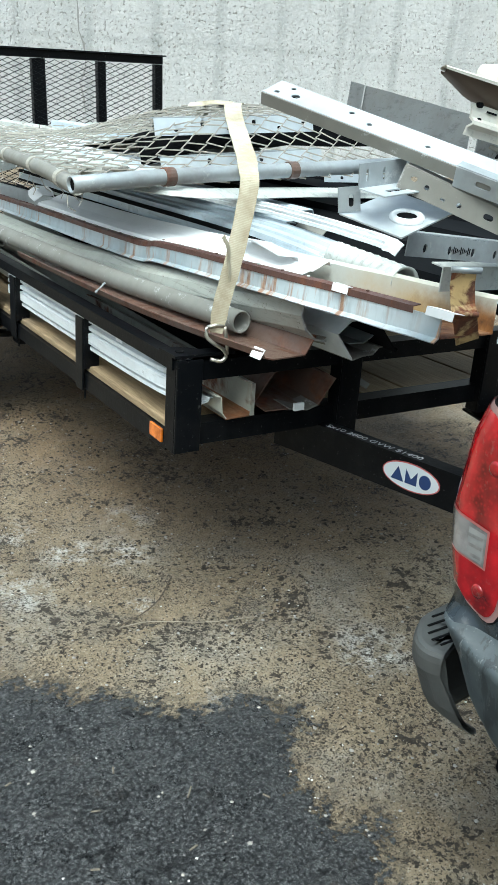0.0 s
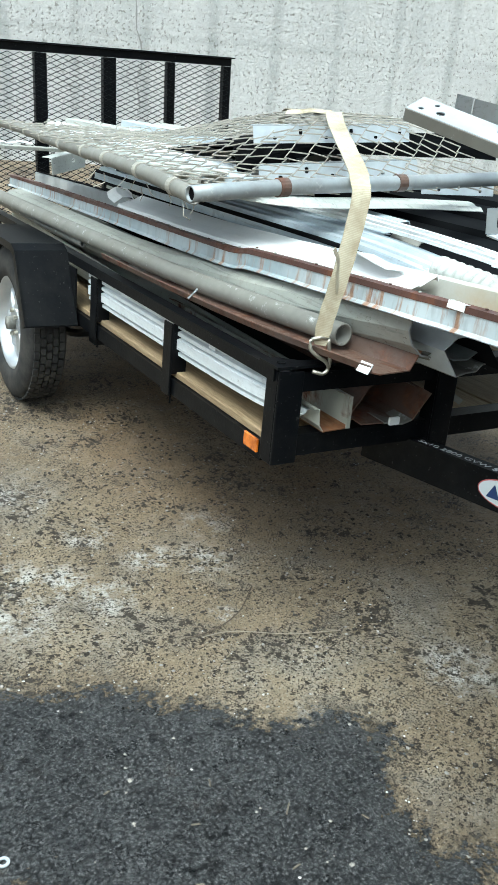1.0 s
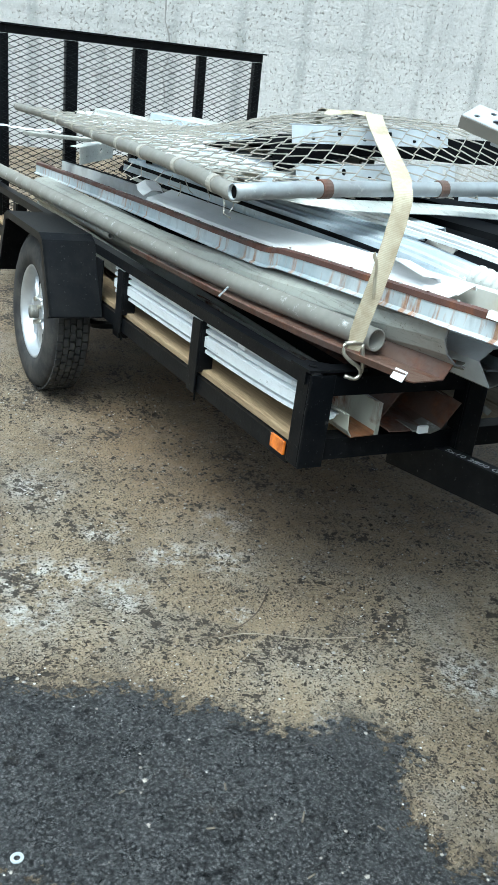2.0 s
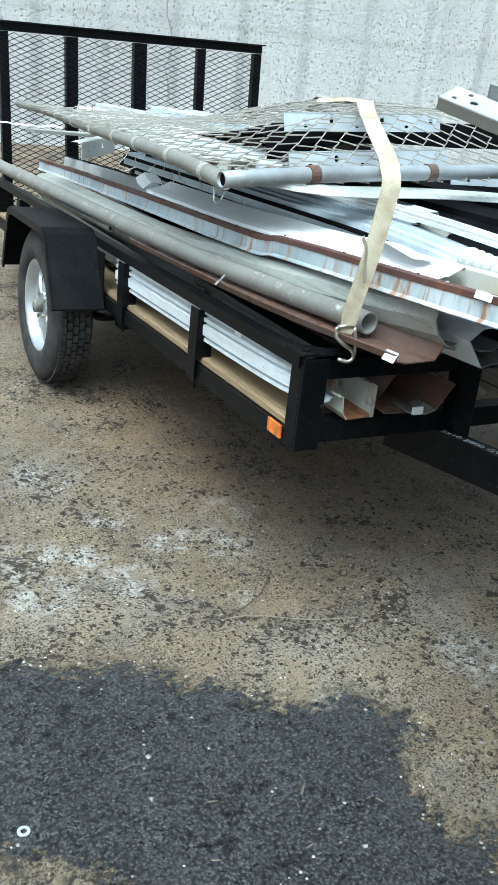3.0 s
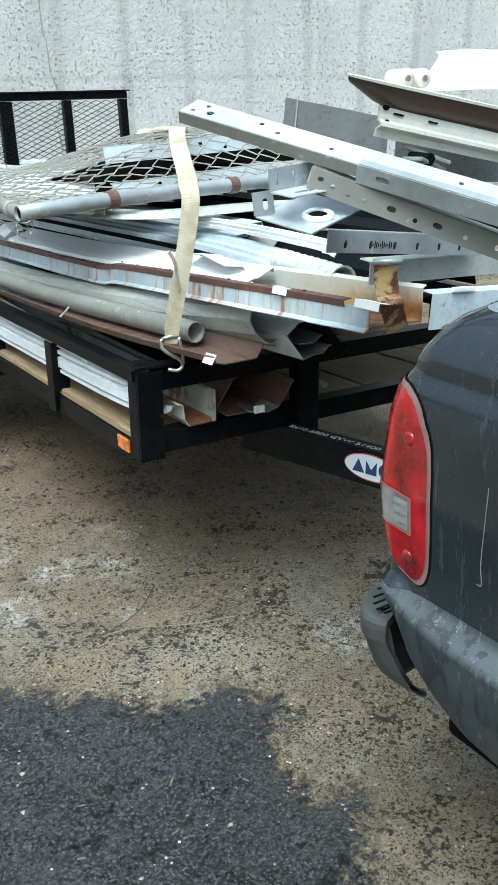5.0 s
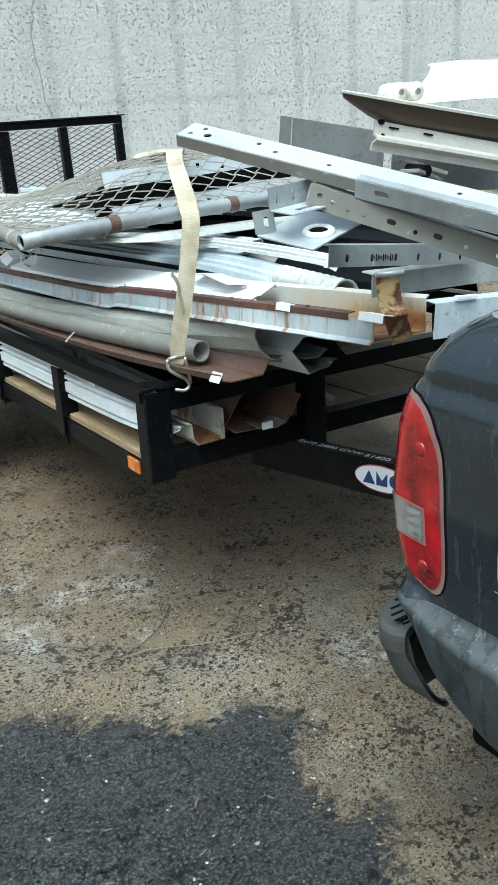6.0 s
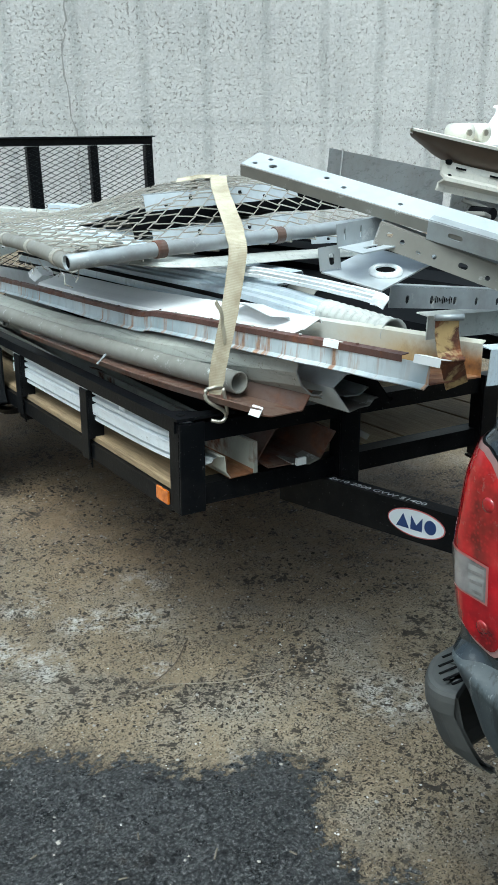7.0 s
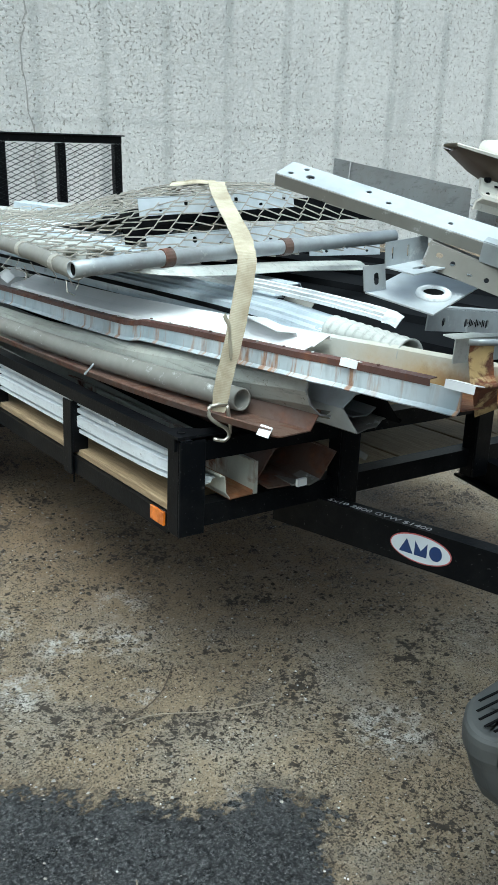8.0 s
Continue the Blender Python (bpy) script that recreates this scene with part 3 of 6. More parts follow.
OUTLINE = [(-1.0, 0.20), (-0.668, 0.043), (-0.558, -0.015), (-0.411, -0.056), (-0.306, -0.165), (-0.197, -0.233), (-0.165, -0.30), (-0.08, -0.345), (0.0, -0.335), (0.055, -0.335), (0.04, -0.404), (0.092, -0.445), (0.077, -0.505),
           (-0.015, -0.561), (-0.029, -0.643), (-0.027, -0.718), (0.05, -0.777), (0.03, -0.82), (-0.03, -0.89), (-0.15, -1.15), (-0.55, -0.75), (-0.63, -0.572), (-0.69, -0.51), (-0.785, -0.458), (-1.1, -0.3)]
CHALKS = [(0.142, 0.55, 0.11), (0.05, 0.36, 0.11), (-0.279, 0.29, 0.11), (-0.377, 0.39, 0.12), (-0.489, 0.43, 0.13), (-0.22, 0.59, 0.10), (-0.34, 0.88, 0.12), (0.394, -0.33, 0.13), (-0.51, 0.26, 0.12), (-0.10, 0.42, 0.10), (-0.03, -0.33, 0.06), (-0.03, 0.10, 0.05)]


def inside_by(x, y, poly):
    """How far (x, y) lies inside the outline; negative outside."""
    best, inside, n = 9.0, False, len(poly)
    for k in range(n):
        (x0, y0), (x1, y1) = poly[k], poly[(k + 1) % n]
        dx, dy = x1 - x0, y1 - y0
        u = max(0, min(1, ((x - x0) * dx + (y - y0) * dy) / (dx * dx + dy * dy)))
        best = min(best, math.hypot(x - x0 - u * dx, y - y0 - u * dy))
        if (y0 > y) != (y1 > y) and x < x0 + (y - y0) / dy * dx:
            inside = not inside
    return best if inside else -best


def build_ground():
    def spread(lo, hi, step, far_lo, far_hi):
        near = list(np.arange(lo, hi + 1e-6, step))
        out, s, v = [], step, hi
        while v < far_hi:
            s *= 1.35
            v += s
            out.append(min(v, far_hi))
        left, s, v = [], step, lo
        while v > far_lo:
            s *= 1.35
            v -= s
            left.append(max(v, far_lo))
        return left[::-1] + near + out

    xs, ys = spread(-1.1, 1.1, 0.010, -400, 400), spread(-1.1, 1.5, 0.010, -400, 400)
    verts, edge, chalk, mud = [], [], [], []
    for y in ys:
        for x in xs:
            near = -1.3 < x < 1.5 and -1.4 < y < 2.4
            d = max(-0.5, min(0.5, inside_by(x, y, OUTLINE))) if near and y < 0.4 else -0.5
            rel = 0.0
            if near:
                rel = 0.006 * noise.noise((x * 5, y * 5, 0)) + 0.0045 * noise.noise((x * 17, y * 17, 3)) + 0.0032 * noise.noise((x * 45, y * 45, 7))
                if d > 0:
                    rel += (0.003 + 0.008 * max(0, noise.noise((x * 28, y * 28, 11))) + 0.004 * noise.noise((x * 70, y * 70, 5))) * min(1, d * 20)
            verts.append((x, y, slope(y) + rel))
            edge.append(d)
            c = 0.0
            if near:
                for cx, cy, r in CHALKS:
                    c = max(c, 1 - math.hypot(x - cx, y - cy) / r)
            chalk.append(max(0.0, min(1.0, c * 1.6)))
            m = max(0.0, min(1.0, (y - 0.25 + 0.5 * (x - 0.1)) / 0.5)) * max(0.0, min(1.0, (x + 0.25) / 0.3)) if near else 0.35
            mud.append(m)
    nx = len(xs)
    faces = [(r * nx + c, r * nx + c + 1, (r + 1) * nx + c + 1, (r + 1) * nx + c) for r in range(len(ys) - 1) for c in range(nx - 1)]
    me = bpy.data.meshes.new("ground")
    me.from_pydata(verts, [], faces)
    for name, vals in (("asphalt", edge), ("chalk", chalk), ("mud", mud)):
        me.attributes.new(name, "FLOAT", "POINT").data.foreach_set("value", vals)
    me.polygons.foreach_set("use_smooth", [True] * len(faces))
    me.materials.append(GROUND)
    return tagged(new("ground", me), "muddy concrete yard with a wet patch of crumbling asphalt", "ground", kind="structure")


build_ground()

WALL_Y, WALL_TURN = 7.9, -13.0


def build_wall():
    bm = bmesh.new()
    box(bm, (-9, 0, -0.6), (14, 0.35, 4.2), 0.02)
    ob = link("wall_north", bm, CONCRETE)
    place(ob, pose(0, WALL_Y, 0, 0, 0, WALL_TURN))
    tagged(ob, "tall weathered grey cast concrete retaining wall", "wall", kind="structure")
    rnd = random.Random(8)
    pts, x, z = [], 2.78, 0.9
    while z < 4.1:
        pts.append(Vector((x, -0.001, z)))
        x += rnd.uniform(-0.03, 0.045)
        z += rnd.uniform(0.05, 0.12)
    crack = bmesh.new()
    for k, (p0, p1) in enumerate(zip(pts, pts[1:])):
        w0, w1 = 0.004 + 0.006 * ((k * 5) % 3) / 2, 0.004 + 0.006 * (((k + 1) * 5) % 3) / 2
        crack.faces.new([crack.verts.new(v) for v in (p0 - Vector((w0, 0, 0)), p0 + Vector((w0, 0, 0)), p1 + Vector((w1, 0, 0)), p1 - Vector((w1, 0, 0)))])
    ob = place(link("trim", crack, plain("crack_grime", (0.30, 0.295, 0.28), 0.95)), pose(0, WALL_Y, 0, 0, 0, WALL_TURN) @ pose(0, -0.003, 0))
    tagged(ob, "rough dark crack running up the concrete wall", "crack", kind="structure")


build_wall()

# ---- trailer ----
DECK, RAIL, LOW = 0.53, 0.70, 0.46
WIDTH, LENGTH = 1.50, 3.06
TRAILER = pose(0, 0, 0.5, -0.9, 1.3, 0) @ pose(0, 0, -0.5)


def build_trailer():
    tr = place(new("utility_trailer"), TRAILER)
    tagged(tr, "black steel utility trailer with plank deck and mesh ramp gate", "trailer")

    def p(name, bm, mat=BLACK, parent=tr, label="", smooth=False):
        return part(name, bm, mat, parent, label, smooth)

    # bottom frame of angle, legs hanging outside
    p("side_frame", angle_iron(bmesh.new(), (0, 0.03, 0.507), (0, LENGTH, 0.507), 1, 0.05, 0.006, h=0.045))
    p("side_frame", angle_iron(bmesh.new(), (WIDTH, LENGTH, 0.507), (WIDTH, 0.03, 0.507), 1, 0.05, 0.006, h=0.045))
    p("front_frame", sweep(bmesh.new(), [(0, 0), (0.05, 0), (0.05, -0.006), (0.006, -0.006), (0.006, -0.052), (0, -0.052)], [Vector((WIDTH - 0.03, -0.012, 0.534)), Vector((0.03, -0.012, 0.534))]))
    p("rear_frame", boxed((0.03, LENGTH - 0.04, 0.46), (WIDTH - 0.03, LENGTH, 0.52), 0.004))
    for y in (0.6, 1.2, 1.8, 2.4):
        p("crossmember", boxed((0.03, y, 0.455), (WIDTH - 0.03, y + 0.04, 0.497), 0.004))
    # top rails
    p("top_rail", angle_iron(bmesh.new(), (-0.012, -0.012, RAIL), (-0.012, LENGTH, RAIL), 1, 0.038, 0.006, h=0.030), label="scuffed black angle-iron top rail")
    p("top_rail", angle_iron(bmesh.new(), (WIDTH + 0.012, LENGTH, RAIL), (WIDTH + 0.012, -0.012, RAIL), 1, 0.052, 0.006, h=0.048))
    p("front_rail", sweep(bmesh.new(), [(0, 0), (0.052, 0), (0.052, -0.006), (0.006, -0.006), (0.006, -0.045), (0, -0.045)], [Vector((WIDTH - 0.05, -0.022, RAIL - 0.012)), Vector((0.05, -0.022, RAIL - 0.012))]))

    def post(x, y, w, d, top, low):
        bm = bmesh.new()
        # an angle post: one leg along the rail, one across
        box(bm, (x, y, low), (x + w, y + 0.007, top), 0.002)
        box(bm, (x, y + 0.0075, low), (x + 0.007, y + abs(d), top), 0.002)
        return bm

    # corner posts and front posts
    p("post", post(-0.006, -0.028, 0.066, 0.055, RAIL - 0.006, LOW + 0.012), label="black corner post with road dust")
    p("post", post(WIDTH - 0.055, -0.028, 0.06, 0.055, RAIL - 0.006, LOW - 0.002))
    for x in (0.455, 0.965):
        p("post", post(x, -0.036, 0.062, 0.05, RAIL - 0.006, LOW - 0.006))
    # side posts
    for x, s in ((-0.010, 1), (WIDTH + 0.003, -1)):
        for y in (0.525, 1.115, 1.92, 2.48):
            bm = bmesh.new()
            box(bm, (x, y, LOW - 0.002), (x + 0.006, y + 0.052, RAIL - 0.037), 0.002)
            box(bm, (x + 0.0062 if s > 0 else x - 0.045, y, LOW + 0.06), (x + 0.05 if s > 0 else x - 0.0002, y + 0.006, RAIL - 0.037), 0.0015)
            p("post", bm)
            bm = bmesh.new()
            tube(bm, [(x + 0.02 * s, y + 0.03, LOW - 0.035), (x + 0.02 * s, y + 0.03, LOW + 0.01)], 0.003, 6)
            p("bolt", bm, BLACK)
    for y in (LENGTH - 0.06,):
        for x in (-0.004, WIDTH - 0.056):
            p("post", boxed((x, y, LOW), (x + 0.06, y + 0.06, RAIL - 0.006), 0.003))
    # gusset plate at the strapped corner
    gus = bmesh.new()
    vs = [gus.verts.new((a, b, RAIL + 0.001)) for a, b in ((-0.014, 0.05), (0.03, 0.045), (0.07, 0.012), (0.14, 0.008), (0.14, -0.03), (-0.014, -0.03))]
    f = gus.faces.new(vs)
    ext = bmesh.ops.extrude_face_region(gus, geom=[f])
    bmesh.ops.translate(gus, vec=(0, 0, 0.006), verts=[v for v in ext["geom"] if isinstance(v, bmesh.types.BMVert)])
    p("gusset", gus)
    p("bolt", tube(bmesh.new(), [(0.012, 0.0, RAIL + 0.0075), (0.012, 0.0, RAIL + 0.010)], 0.010, 10), DARK)
    # deck boards
    n = 10
    for k in range(n):
        x0 = 0.012 + k * (WIDTH - 0.024) / n
        dx = (WIDTH - 0.024) / n - 0.005
        p("plank", boxed((x0, 0.0, 0.508), (x0 + dx, LENGTH - 0.02, 0.526 + 0.002 * (k % 3)), 0.003), WOOD)
    # marker reflector beside the corner post
    p("reflector", boxed((-0.010, 0.036, 0.480), (-0.003, 0.098, 0.514), 0.002), AMBER, label="bright orange side reflector")
    # A-frame tongue of two channels, from under the front posts to the coupler
    for s, x0 in ((1, 0.372), (-1, WIDTH - 0.372)):
        a, b = Vector((x0, 0.12, 0.487)), Vector((0.75 - 0.138 * s, -0.80, 0.487))
        t = (b - a).normalized()
        prof = [(0, 0), (0.045, 0), (0.045, -0.006), (0.006, -0.006), (0.006, -0.087), (0.045, -0.087), (0.045, -0.094), (0, -0.094)]
        prof = [(-q, w) for q, w in prof] if s > 0 else prof
        tongue = p("tongue", sweep(bmesh.new(), prof, [a, b]), label="black channel tongue lettered in white paint pen")
        if s > 0:
            decorate_tongue(tongue, a, t)
    p("coupler", boxed((0.60, -0.84, 0.395), (0.90, -0.76, 0.485), 0.012))
    # fenders and wheels
    for s, x in ((1, 0.0), (-1, WIDTH)):
        line = [(1.275, 0.472), (1.40, 0.705), (1.44, 0.722), (1.88, 0.722), (1.92, 0.705), (2.02, 0.472)]
        bm = bmesh.new()
        x0, x1 = (x - 0.195 * s, x - 0.013 * s)
        strips = [[bm.verts.new((xx, y, z + o)) for y, z in line] for xx, o in ((x0, 0), (x1, 0), (x1, -0.005), (x0, -0.005))]
        for a, b in zip(strips, strips[1:] + strips[:1]):
            for k in range(len(line) - 1):
                bm.faces.new((a[k], a[k + 1], b[k + 1], b[k]))
        for k in (0, -1):
            bm.faces.new([q[k] for q in strips])
        # inner and outer valance
        box(bm, (x1 - 0.003, 1.30, 0.46), (x1 + 0.003, 2.0, 0.66), 0)
        fe = p("fender", bm, BLACK, label="black folded steel fender")
        lip = bmesh.new()
        for (ya, za), (yb, zb) in zip(line, line[1:]):
            sweep(lip, [(-0.004, 0.0), (0.004, 0.0), (0.004, -0.026), (-0.004, -0.026)], [Vector((x0, ya, za)), Vector((x0, yb, zb))])
        part("fender_lip", lip, BLACK, fe)
        wheel(tr, x - 0.092 * s, 1.63, 0.395, s)
    p("axle", tube(bmesh.new(), [(-0.02, 1.63, 0.395), (WIDTH + 0.02, 1.63, 0.395)], 0.024, 10))
    for x in (0.06, WIDTH - 0.06):
        p("leaf_spring", tube(bmesh.new(), smooth_line([(x, 1.28, 0.44), (x, 1.63, 0.36), (x, 1.98, 0.44)], 9), 0.016, 6))
        p("spring_hanger", boxed((x - 0.02, 1.25, 0.40), (x + 0.02, 1.31, 0.47), 0.004))
    build_gate(tr)
    return tr


def decorate_tongue(tongue, a, t):
    """Oval sticker on the outer face and hand lettering along its top edge."""
    m = axes(a, t, (0, 0, 1))
    # x along the tongue, y towards the near side when negative
    near = -1 if (m.to_3x3() @ Vector((0, 1, 0))).x > 0 else 1

    def oval(rx, rz, off, cx, cz):
        bm = bmesh.new()
        pr = [[bm.verts.new(m @ Vector((cx + u, near * o, cz + w))) for u, w in circle(rx, 40, rz)] for o in (off, off + 0.0006)]
        bm.faces.new(pr[0]), bm.faces.new(pr[1])
        for k in range(40):
            bm.faces.new((pr[0][k], pr[0][(k + 1) % 40], pr[1][(k + 1) % 40], pr[1][k]))
        return bm

    cx, cz = 0.432, -0.046
    st = part("sticker", oval(0.080, 0.035, 0.0006, cx, cz), STICKER_RED, tongue, "white oval sticker with blue mark and red border")
    part("sticker_field", oval(0.077, 0.032, 0.0014, cx, cz), STICKER, st)
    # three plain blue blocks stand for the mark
    def block(pts):
        bm = bmesh.new()
        for q in pts:
            vs = [[bm.verts.new(m @ Vector((cx + u, near * o, cz + w))) for u, w in q] for o in (0.0022, 0.0028)]
            bm.faces.new(vs[0]), bm.faces.new(vs[1])
        return bm
    part("blue_mark", block([[(-0.054, -0.017), (-0.018, -0.017), (-0.036, 0.018)]]), BLUE, st)
    part("blue_mark", block([[(-0.014, -0.017), (0.018, -0.017), (0.018, 0.018), (0.002, -0.004), (-0.014, 0.018)]]), BLUE, st)
    part("blue_mark", block([[(0.040 + u, w) for u, w in circle(0.016, 24, 0.018)]]), BLUE, st)
    # lettering on the top flange
    cu = bpy.data.curves.new("lettering", "FONT")
    cu.body, cu.size, cu.extrude = "5x10 2800 GVW $1400", 0.030, 0.0003
    ob = new("lettering", cu)
    dg = bpy.context.evaluated_depsgraph_get()
    me = bpy.data.meshes.new_from_object(ob.evaluated_get(dg))
    bpy.data.objects.remove(ob)
    text = new("lettering", me)
    me.materials.clear()
    me.materials.append(CHALKPEN)
    x = Vector(t)
    y = Vector((0, 0, 1)).cross(x)
    mm = Matrix((x, y, (0, 0, 1))).transposed().to_4x4()
    mm.translation = a + t * 0.16 + y * 0.008 + Vector((0, 0, 0.0012))
    me.transform(mm @ Matrix.Diagonal((0.98, 0.85, 1, 1)))
    text.parent = tongue
    tagged(text, "white hand lettering in paint pen")


def wheel(tr, x, y, z, s):
    """A road wheel whose outer side looks along -s x."""
    hub = place(new("wheel"), pose(x, y, z) @ Matrix.Diagonal((0.95, 0.95, 0.95, 1)))
    hub.parent = tr
    R, W = 0.300, 0.165
    bm = bmesh.new()
    prof = [(-0.052, 0.172), (-0.078, 0.19), (-0.083, 0.225), (-0.078, 0.262), (-0.068, 0.288), (-0.058, 0.296), (-0.03, 0.300), (0.03, 0.300), (0.058, 0.296), (0.068, 0.288), (0.078, 0.262), (0.083, 0.225), (0.078, 0.19), (0.052, 0.172)]
    n = 72
    rings = []
    for k in range(n):
        t = 2 * math.pi * k / n
        ring = []
        for a, r in prof:
            if r > 0.29 and k % 2:
                r -= 0.006
            ring.append(bm.verts.new((a, r * math.cos(t), r * math.sin(t))))
        rings.append(ring)
    for k in range(n):
        for j in range(len(prof) - 1):
            bm.faces.new((rings[k][j], rings[k][j + 1], rings[(k + 1) % n][j + 1], rings[(k + 1) % n][j]))
    tyre = part("tyre", bm, RUBBER, hub, "worn black trailer tyre", True)
    # raised tread ribs, each broken into blocks
    bm = bmesh.new()
    for row, a in enumerate((-0.047, -0.023, 0.0, 0.023, 0.047)):
        for k in range(54):
            t = 2 * math.pi * (k + 0.5 * (row % 2)) / 54
            box(bm, (a - 0.0095, -0.0135, 0.298), (a + 0.0095, 0.0135, 0.3065), 0, Matrix.Rotation(t, 4, "X"))
    part("tread", bm, RUBBER, tyre)
    # rim: flange, barrel and dished spoke plate
    rim = bmesh.new()
    prof = [(-0.068, 0.182), (-0.070, 0.176), (-0.064, 0.170), (-0.05, 0.163), (-0.02, 0.152), (0.0, 0.150), (0.03, 0.156), (0.05, 0.163), (0.064, 0.172)]
    n = 48
    rings = [[rim.verts.new((s * a, r * math.cos(2 * math.pi * k / n), r * math.sin(2 * math.pi * k / n))) for a, r in prof] for k in range(n)]
    for k in range(n):
        for j in range(len(prof) - 1):
            rim.faces.new((rings[k][j], rings[k][j + 1], rings[(k + 1) % n][j + 1], rings[(k + 1) % n][j]))
    r_ob = part("rim", rim, CHROME, hub, "silver painted spoked steel rim", True)
    for k in range(8):
        t = 2 * math.pi * k / 8
        bm = bmesh.new()
        q = [(-0.046, 0.020, 0.050), (-0.042, 0.016, 0.105), (-0.030, 0.020, 0.160)]
        rows = []
        for a, w, r in q:
            rows.append([bm.verts.new(Matrix.Rotation(t, 4, "X") @ Vector((s * (a + o), v, r))) for v, o in ((-w, 0.012), (-w * 0.5, 0.0), (w * 0.5, 0.0), (w, 0.012), (w * 0.5, 0.014), (-w * 0.5, 0.014))])
        for r0, r1 in zip(rows, rows[1:]):
            for j in range(6):
                bm.faces.new((r0[j], r0[(j + 1) % 6], r1[(j + 1) % 6], r1[j]))
        part("spoke", bm, CHROME, r_ob)
    bm = bmesh.new()
    sweep(bm, circle(0.058, 24), [Vector((s * -0.048, 0, 0)), Vector((s * 0.0, 0, 0))], (0, 0, 1))
    part("hub_plate", bm, CHROME, r_ob)
    # black disc close behind the spokes paints the shade in the rim's gaps
    part("brake_drum", sweep(bmesh.new(), circle(0.149, 32), [Vector((s * -0.012, 0, 0)), Vector((s * 0.05, 0, 0))], (0, 0, 1)), DARK, r_ob, "black disc added as the shade between the spokes")
    bm = bmesh.new()
    sweep(bm, circle(0.026, 20), [Vector((s * -0.078, 0, 0)), Vector((s * -0.074, 0, 0)), Vector((s * -0.045, 0, 0))], (0, 0, 1))
    part("hub_cap", bm, GALV_DULL, r_ob, "grey bearing cap", True)
    for k in range(5):
        t = 2 * math.pi * k / 5
        c = Vector((0, 0.05 * math.cos(t), 0.05 * math.sin(t)))
        part("lug_nut", sweep(bmesh.new(), circle(0.009, 6), [c + Vector((s * -0.060, 0, 0)), c + Vector((s * -0.045, 0, 0))]), STEEL, r_ob)


def build_gate(tr):
    """Upright ramp gate: angle frame, uprights, and expanded mesh on its far side."""
    gate = place(new("ramp_gate"), pose(0.0, LENGTH + 0.035, 0.47, 0, -1.9, 0))
    gate.parent = tr
    tagged(gate, "black ramp gate of angle iron and expanded mesh")
    H = 0.945
    x0, x1 = 0.07, 1.515
    part("gate_frame", angle_iron(bmesh.new(), (x0, 0, H), (x1, 0, H), 1, 0.05, 0.006, h=0.045), BLACK, gate)
    part("gate_frame", boxed((x0, -0.004, 0), (x1, 0.036, 0.04), 0.003), BLACK, gate)
    for x, w in ((x0, 0.045), (0.402, 0.062), (0.765, 0.070), (1.128, 0.046), (x1 - 0.045, 0.045)):
        bm = boxed((x, -0.004, 0.041), (x + w, 0.003, H - 0.046), 0.0015)
        box(bm, (x, 0.0035, 0.041), (x + 0.006, 0.036, H - 0.046))
        part("gate_bar", bm, BLACK, gate)
    # expanded mesh: rows of flattened diamonds
    bm = bmesh.new()
    dx, dz = 0.062, 0.027
    y = -0.0085
    for i in range(int((x1 - x0) / dx) + 1):
        for j in range(int((H - 0.06) / dz)):
            cx, cz = x0 + 0.01 + i * dx, 0.03 + j * dz
            for sx in (1, -1):
                a, b = Vector((cx, y, cz)), Vector((cx + sx * dx / 2, y, cz + dz / 2))
                c = Vector((cx + sx * dx / 2, y, cz + dz / 2))
                for p0, p1 in ((a, b), (Vector((cx, y, cz + dz)), c)):
                    if p1.x > x1 or p1.x < x0:
                        continue
                    o = Vector((0, 0, 0.0014))
                    vs = [bm.verts.new(q) for q in (p0 - o, p1 - o, p1 + o, p0 + o)]
                    vt = [bm.verts.new(v.co + Vector((0, 0.003, 0.001))) for v in vs]
                    bm.faces.new(vs), bm.faces.new(vt)
                    bm.faces.new((vs[0], vs[1], vt[1], vt[0])), bm.faces.new((vs[2], vs[3], vt[3], vt[2]))
    tagged(part("mesh_panel", bm, BLACK, gate, "black expanded metal mesh"), kind="stuff")


build_trailer()


# ---- the load ----
def siding_panel():
    th = thing("wall_siding", "long white ribbed metal panel standing on edge against the rail", "metal panel", (0.014, 0.0, 0.535), "scrap metal load")
    prof = [(0.088, 0.012), (0.080, 0.026), (0.060, 0.028), (0.052, 0.020), (0.014, 0.020), (0.002, 0.024), (0.002, 0.030), (0.016, 0.033), (0.014, 0.037), (-0.002, 0.042), (-0.002, 0.068), (0.018, 0.072), (0.018, 0.077), (-0.001, 0.081), (-0.001, 0.088), (0.018, 0.092), (0.018, 0.097), (0.000, 0.101), (0.002, 0.118), (0.030, 0.120), (0.036, 0.110), (0.062, 0.106), (0.070, 0.094)]
    part("sheet", sheet_run(prof, 0.002, smooth_line([(0.03, -0.015, 0.024), (0, 0.12, 0.022), (0, 0.6, 0.006), (0, 1.24, -0.008)], 14)), WHITE, th)
    part("label", boxed((-0.006, 0.30, 0.098), (-0.003, 0.335, 0.114), 0.0, pose(0, 0, 0.013)), WHITETAG, th, "small white label")


